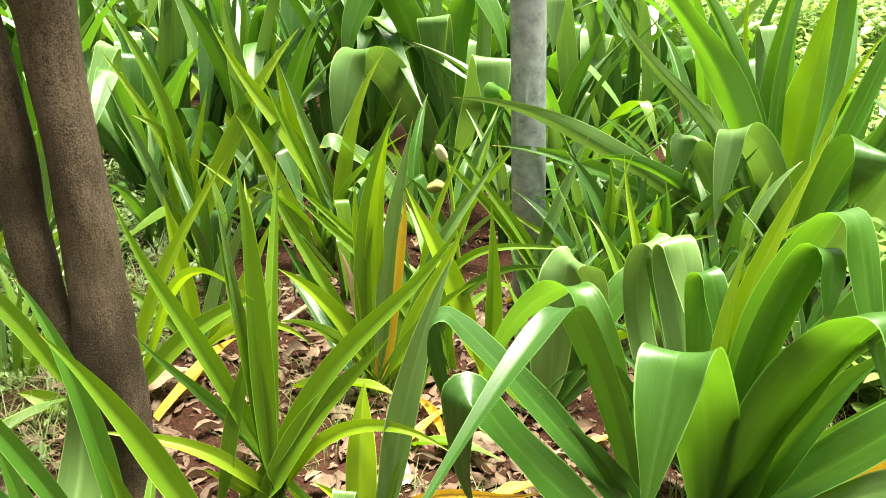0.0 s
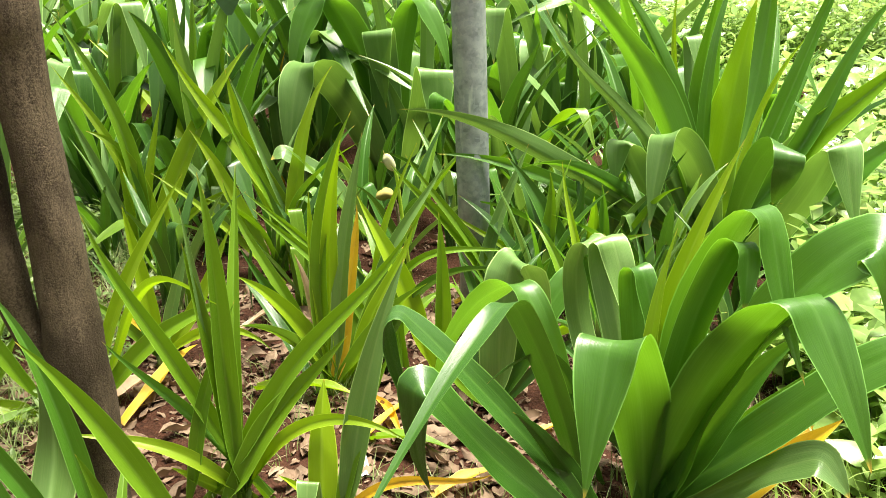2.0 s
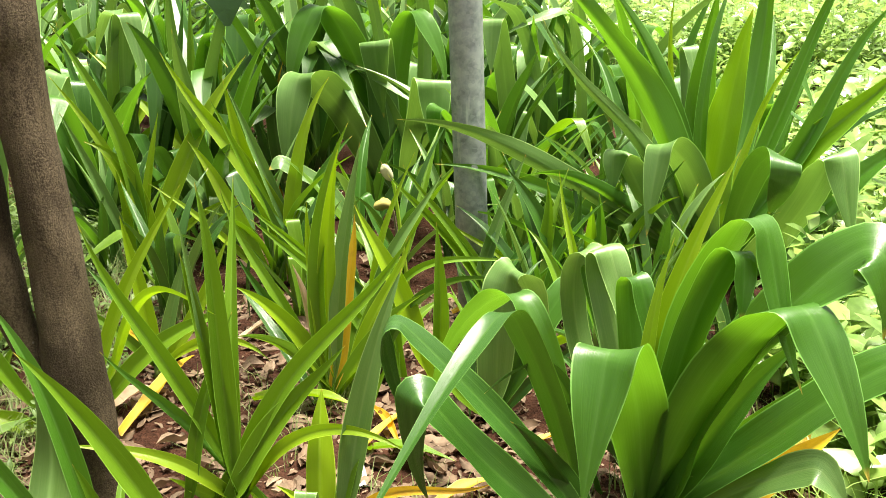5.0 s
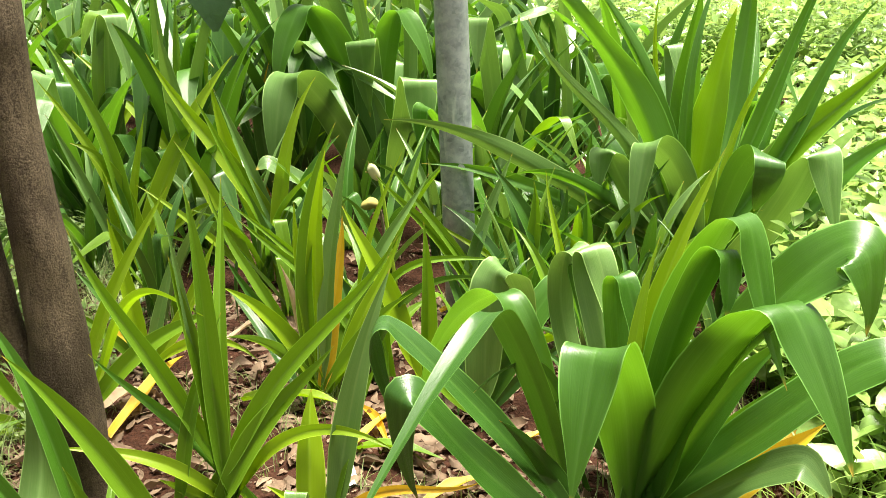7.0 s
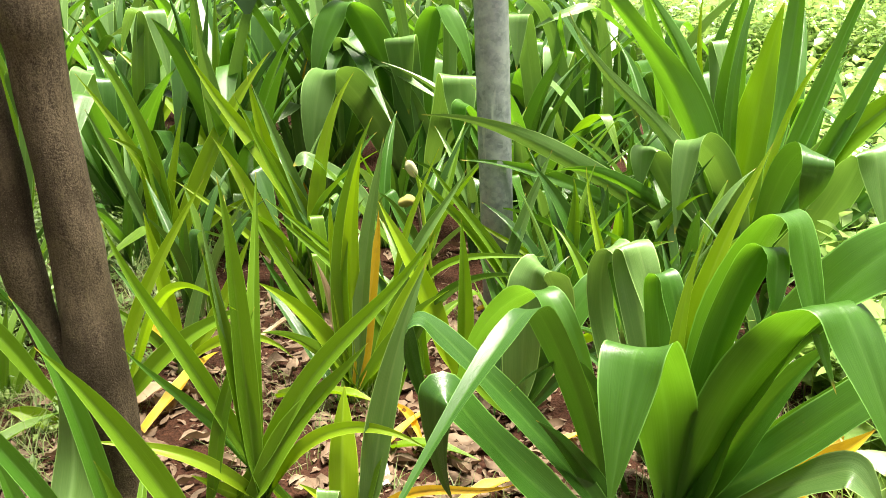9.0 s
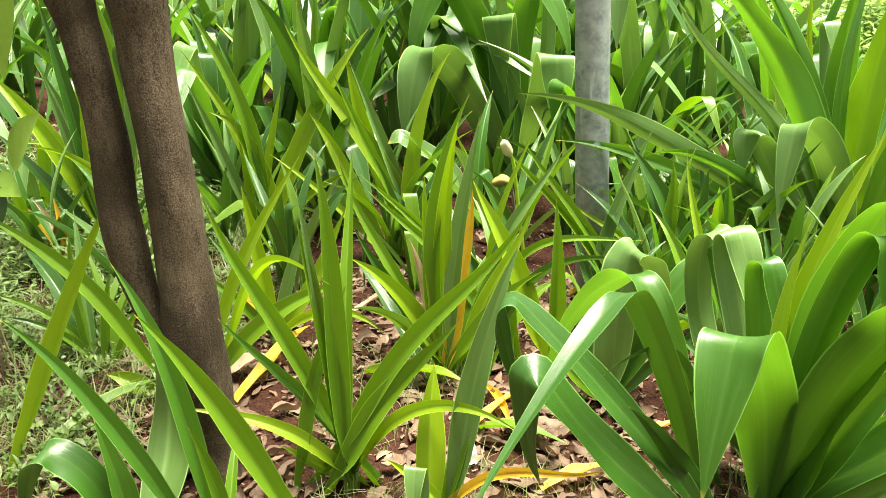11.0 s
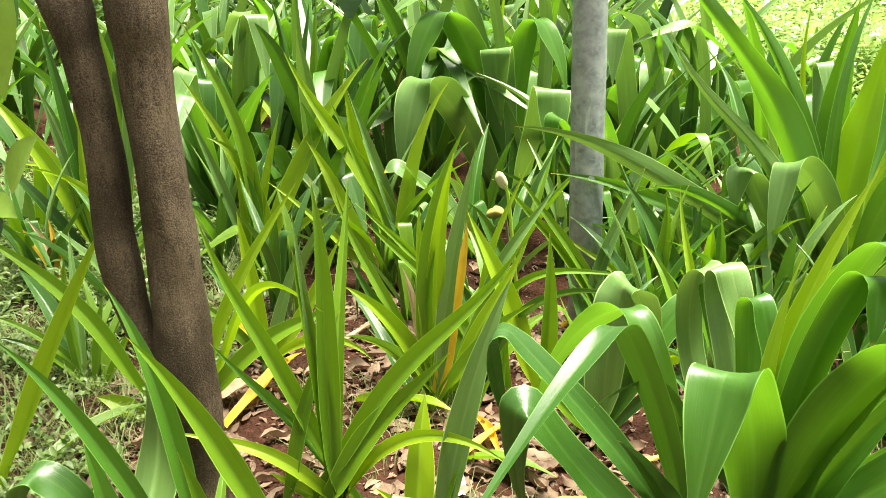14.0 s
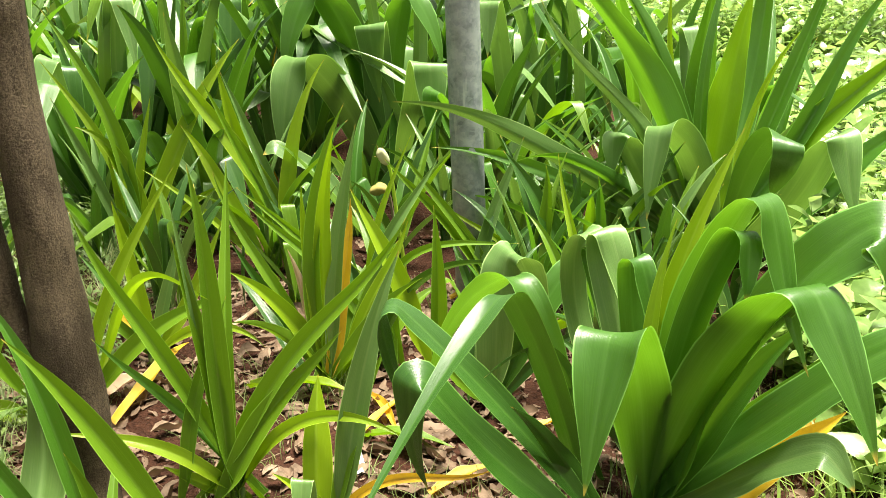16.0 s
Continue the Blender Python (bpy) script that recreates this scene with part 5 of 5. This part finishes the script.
for i in range(7000):
    x, y = rng.uniform(-1.9, -0.6), rng.uniform(1.1, 2.9)
    if noise.noise((x * 4, y * 4, 8.0)) < -0.12:
        continue
    blade(v, f, rng, x, y, ground_height(x, y) - 0.003, rng.uniform(0.04, 0.13), rng.uniform(0.002, 0.005), rng.uniform(0.5, 1.8))
tagged(new("grass", mesh_of("grass", v, f, GRASS)), "short green grass and thin weeds on the soil", "grass", kind="stuff")
v, f = [], []
for i in range(80):
    x, y = rng.gauss(0.96, 0.10), rng.gauss(1.08, 0.06)
    blade(v, f, rng, x, y, ground_height(x, y) - 0.003, rng.uniform(0.09, 0.24), rng.uniform(0.005, 0.009), rng.uniform(0.3, 1.3))
tagged(new("long_grass", mesh_of("long_grass", v, f, LONG_GRASS)), "tuft of long green grass blades beside the front lily", "grass", kind="stuff")
v, f = [], []
for i in range(34000):
    x, y = -0.55 - 2.2 * rng.random() ** 1.4, rng.uniform(1.0, 4.5)
    if noise.noise((x * 6, y * 6, 5.0)) < -0.25 + 0.4 * rng.random():
        continue
    ovate(v, f, (x, y, ground_height(x, y) + rng.uniform(0.005, 0.07)), rng.uniform(0, 6.28), rng.uniform(-0.3, 1.1), rng.uniform(0.012, 0.036), rng.uniform(0.005, 0.016), 0.3, 0.3, rng.uniform(-0.6, 0.6), 3)
for i in range(5200):
    x, y = rng.uniform(-2.4, -0.85), rng.uniform(1.75, 3.4)
    if noise.noise((x * 3, y * 3, 4.0)) < -0.2:
        continue
    h, a = rng.uniform(0.05, 0.15), rng.uniform(0, 6.28)
    for k in range(5):
        ovate(v, f, (x + 0.01 * math.cos(a), y + 0.01 * math.sin(a), ground_height(x, y) + h * (0.3 + 0.15 * k)), a + k * 2.4, rng.uniform(-0.2, 0.8), rng.uniform(0.025, 0.05), rng.uniform(0.006, 0.012), 0.3, 0.35, rng.uniform(-0.5, 0.5), 3)
tagged(new("weeds", mesh_of("weeds", v, f, WEED)), "small round-leaved weeds between the grass", "weeds", kind="stuff")

# Ground cover on the open side: leafy shoots, each with a stalk and whorls of leaves
v, f, sv, sf = [], [], [], []


def shoot(x, y, height, size, leaves, cols=4):
    z = ground_height(x, y)
    lean, la = rng.uniform(0, 0.25), rng.uniform(0, 6.28)
    top = Vector((x + lean * height * math.cos(la), y + lean * height * math.sin(la), z + height))
    n = len(sv)
    for q, wd in ((Vector((x, y, z - 0.02)), 0.0022), (top, 0.001)):
        sv.extend((q + Vector((wd, 0, 0)), q + Vector((-wd * 0.5, wd, 0)), q + Vector((-wd * 0.5, -wd, 0))))
    for k in range(3):
        sf.append((n + k, n + (k + 1) % 3, n + 3 + (k + 1) % 3, n + 3 + k))
    a0 = rng.uniform(0, 6.28)
    for k in range(leaves):
        s = 1 - 0.85 * (k / leaves) ** 1.1
        q = Vector((x, y, z)).lerp(top, s)
        ovate(v, f, q, a0 + k * 2.4, rng.uniform(-0.35, 0.95), size * rng.uniform(0.7, 1.25), size * rng.uniform(0.4, 0.65), 0.18, rng.uniform(0.05, 0.4), rng.uniform(-0.6, 0.6), cols)


for i in range(3600):
    y = 1.25 + 6.5 * rng.random() ** 1.5
    x = rng.uniform(1.04 + 0.14 * (y - 1.3), 1.9 + 0.75 * y)
    if math.hypot(x - 0.95, y - 2.08) < 0.3:
        continue
    shoot(x, y, rng.uniform(0.08, 0.30), rng.uniform(0.055, 0.10), 9, 3)
for i in range(150):
    x, y = rng.uniform(0.98, 1.6), rng.uniform(1.05, 1.7)
    shoot(x, y, rng.uniform(0.06, 0.2), rng.uniform(0.05, 0.085), 8)
for i in range(6500):
    y = 5.0 + 9 * rng.random() ** 1.3
    x = rng.uniform(0.6 - 0.05 * y, 2.5 + 0.75 * y)
    shoot(x, y, rng.uniform(0.2, 0.5), rng.uniform(0.05, 0.095), 11, 2)
tagged(new("ground_cover", mesh_of("ground_cover", v, f, COVER)), "bright pale green leafy ground cover on the open side of the bed", "ground cover", kind="stuff")
tagged(new("ground_cover_stalks", mesh_of("ground_cover_stalks", sv, sf, LONG_GRASS)), "thin stalks of the ground cover", "stalks", kind="stuff")

# Darker shrubs behind the lilies on the tree's side
v, f, sv, sf = [], [], [], []
for i in range(1500):
    y = rng.uniform(6.2, 10.5)
    shoot(rng.uniform(-0.75 * y, 0.9), y, rng.uniform(0.3, 1.0), rng.uniform(0.09, 0.16), 12)
tagged(new("dark_shrubs", mesh_of("dark_shrubs", v, f, DARK_SHRUB)), "dark green shrubs behind the lily bed", "shrubs", kind="stuff")
tagged(new("dark_shrub_stalks", mesh_of("dark_shrub_stalks", sv, sf, TWIG)), "stalks of the dark shrubs", "stalks", kind="stuff")

# Loose shrubs that close the view behind, and more added unseen behind the camera
v, f, sv, sf = [], [], [], []
for i in range(2600):
    a = rng.uniform(radians(25), radians(155))
    d = rng.uniform(11, 22)
    shoot(d * math.cos(a), d * math.sin(a), rng.uniform(0.5, 1.6) * (0.6 + d / 25), rng.uniform(0.13, 0.22), 14, 3)
# Unseen ring at the camera's back, added to cut low sky light.
for i in range(1500):
    a = rng.uniform(radians(155), radians(385))
    d = rng.uniform(6.5, 11)
    shoot(d * math.cos(a), 1.0 + d * math.sin(a), rng.uniform(0.6, 2.3), rng.uniform(0.2, 0.34), 12, 2)
tagged(new("far_shrubs", mesh_of("far_shrubs", v, f, HEDGE)), "dense sunlit green shrubs closing the view, with an unseen ring added behind the camera", "shrubs", kind="stuff")
tagged(new("far_shrub_stalks", mesh_of("far_shrub_stalks", sv, sf, TWIG)), "stalks of the far shrubs", "stalks", kind="stuff")

# A forked dark trunk behind the bed
far_tree = new("tree")
far_tree.location = (0.28, 5.6, 0)
tagged(far_tree, "slim tree with a dark trunk behind the lily bed, its unseen crown added for shade", "tree")
c, r = spline([(0, 0, -0.1, 0.09), (0.0, 0, 0.5, 0.07), (0.02, 0, 1.2, 0.062), (0.0, 0.1, 2.2, 0.055), (-0.1, 0.2, 3.4, 0.04)], 4)
part("trunk", tube(c, r, 14, 0.1, 2.0), BARK, far_tree)
c, r = spline([(-0.02, 0, 0.2, 0.03), (-0.13, 0, 0.6, 0.05), (-0.17, 0, 1.2, 0.045), (-0.3, 0.1, 2.2, 0.04), (-0.5, 0.2, 3.0, 0.02)], 4)
part("stem", tube(c, r, 12, 0.1, 4.0), BARK, far_tree)

# Unseen crown, added so that its shadow falls on the back rows.
unseen_crown_of(far_tree, (((0.02, 0.0, 1.3), (1.1, -0.7, 2.7)), ((0.0, 0.06, 1.8), (-0.9, -1.1, 2.8)), ((0.0, 0.1, 2.1), (0.3, -1.4, 3.0)), ((-0.25, 0.08, 1.9), (-1.6, -0.3, 3.0)),
                    ((-0.04, 0.12, 2.5), (0.9, 0.6, 3.6)), ((-0.3, 0.1, 2.3), (-1.1, 0.8, 3.5)), ((0.0, 0.1, 2.2), (-0.3, -0.7, 3.4)), ((-0.28, 0.1, 2.1), (-1.9, -1.0, 3.1))), 380, 78, 2.2)

# Broad-leaved shrub beyond the tree's far side
shrub = new("shrub")
shrub.location = (-1.02, 1.62, 0)
tagged(shrub, "leggy shrub with a few broad lime-green leaves", "shrub")
for i, (tip, rad) in enumerate((((0.115, -0.01, 0.985), 0.004), ((0.085, -0.02, 0.515), 0.003), ((0.03, -0.02, 0.49), 0.003))):
    c, r = spline([(0.02 * i - 0.05, 0, -0.02, rad), (-0.05, tip[1] * 0.3, tip[2] * 0.55, rad * 0.8), (*tip, rad * 0.4)], 5)
    part("stem", tube(c, r, 8), TWIG, shrub, "thin brown stem")
for at, heading, pitch, length, width, mat, tilt, droop in (((0.115, -0.01, 0.985), -1.6, -1.4, 0.27, 0.12, LIME_LEAF, 0.1, 0.08), ((0.085, -0.02, 0.515), -0.35, 1.05, 0.17, 0.10, LIME_LEAF, 1.1, 0.2),
                                                            ((0.03, -0.02, 0.49), -0.4, -0.1, 0.09, 0.06, LIME_LEAF, 0.9, 0.25), ((0.10, -0.01, 0.93), -2.6, -0.9, 0.2, 0.1, LIME_LEAF, 0.2, 0.25),
                                                            ((0.03, -0.03, 0.49), -1.4, -1.2, 0.12, 0.08, TREE_LEAF, 0.1, 0.15)):
    tree_leaf("leaf", at, heading, pitch, length, width, mat, shrub, "broad lime-green leaf" if mat is LIME_LEAF else "broad dark green leaf", droop, tilt)

# A withered flower bud and its husk in the back of the bed
bud = new("withered_bud")
bud.location = (0.105, 2.29, 0)
tagged(bud, "pale withered lily bud on a drooping stalk", "flower bud")
c, r = spline([(0.05, 0.05, -0.01, 0.006), (0.035, 0.03, 0.18, 0.0055), (0.025, 0.01, 0.32, 0.005), (0.014, 0.0, 0.350, 0.006)], 4)
part("stalk", tube(c, r, 8), LEAF["y"], bud)
c, r = spline([(0.016, 0.0, 0.342, 0.006), (0.014, -0.001, 0.352, 0.0125), (0.007, -0.003, 0.368, 0.0145), (-0.001, -0.005, 0.383, 0.012), (-0.006, -0.006, 0.390, 0.003)], 5)
part("petals", tube(c, r, 16, 0.35, 3.0, 0.10), PETAL, bud, "crumpled pale cream petals")
for k, (px, pz, lx, lz) in enumerate(((-0.004, 0.386, -0.004, 0.016), (-0.006, 0.366, -0.012, 0.004), (0.004, 0.388, 0.006, 0.010))):
    c, r = spline([(px, -0.006, pz, 0.0022), (px + 0.6 * lx, -0.008, pz + 0.5 * lz, 0.0014), (px + lx, -0.009, pz + lz, 0.0005)], 3)
    part("petal_tip", tube(c, r, 6), HUSK, bud, "withered brown petal tip")
husk = new("seed_husk")
husk.location = (0.10, 2.42, 0.02)
tagged(husk, "yellowish tan swollen seed husk on a bent stalk among the leaves", "seed pod")
c, r = spline([(0.03, 0.06, -0.01, 0.005), (0.02, 0.03, 0.16, 0.004), (0.012, 0.01, 0.200, 0.005)], 4)
part("stalk", tube(c, r, 8), TWIG, husk)
c, r = spline([(0.014, 0.012, 0.198, 0.005), (0.002, 0.0, 0.212, 0.014), (-0.016, -0.006, 0.216, 0.017), (-0.030, -0.012, 0.212, 0.013), (-0.038, -0.015, 0.208, 0.004)], 5)
part("pod", tube(c, r, 14, 0.5, 1.0, 0.16), HUSK, husk)

# A scrap of clear plastic between the front lilies
v, f = [], []
litter_leaf(v, f, random.Random(3), 0, 0, 0, 0.06)
m, nt, out = material("clear_plastic")
film_shade = node(nt, "ShaderNodeBsdfPrincipled", Roughness=0.15)
film_shade.inputs["Base Color"].default_value = (0.8, 0.84, 0.86, 1)
film_shade.inputs["Transmission Weight"].default_value = 0.5
nt.links.new(film_shade.outputs[0], out.inputs[0])
low = min(p.z for p in v)
scrap = new("plastic_scrap", mesh_of("plastic_scrap", [Vector(p) - Vector((0, 0, low)) for p in v], f, m))
scrap.location = (0.075, 1.27, ground_height(0.075, 1.27) - 0.002)
tagged(scrap, "crumpled scrap of clear plastic on the littered soil", "litter")
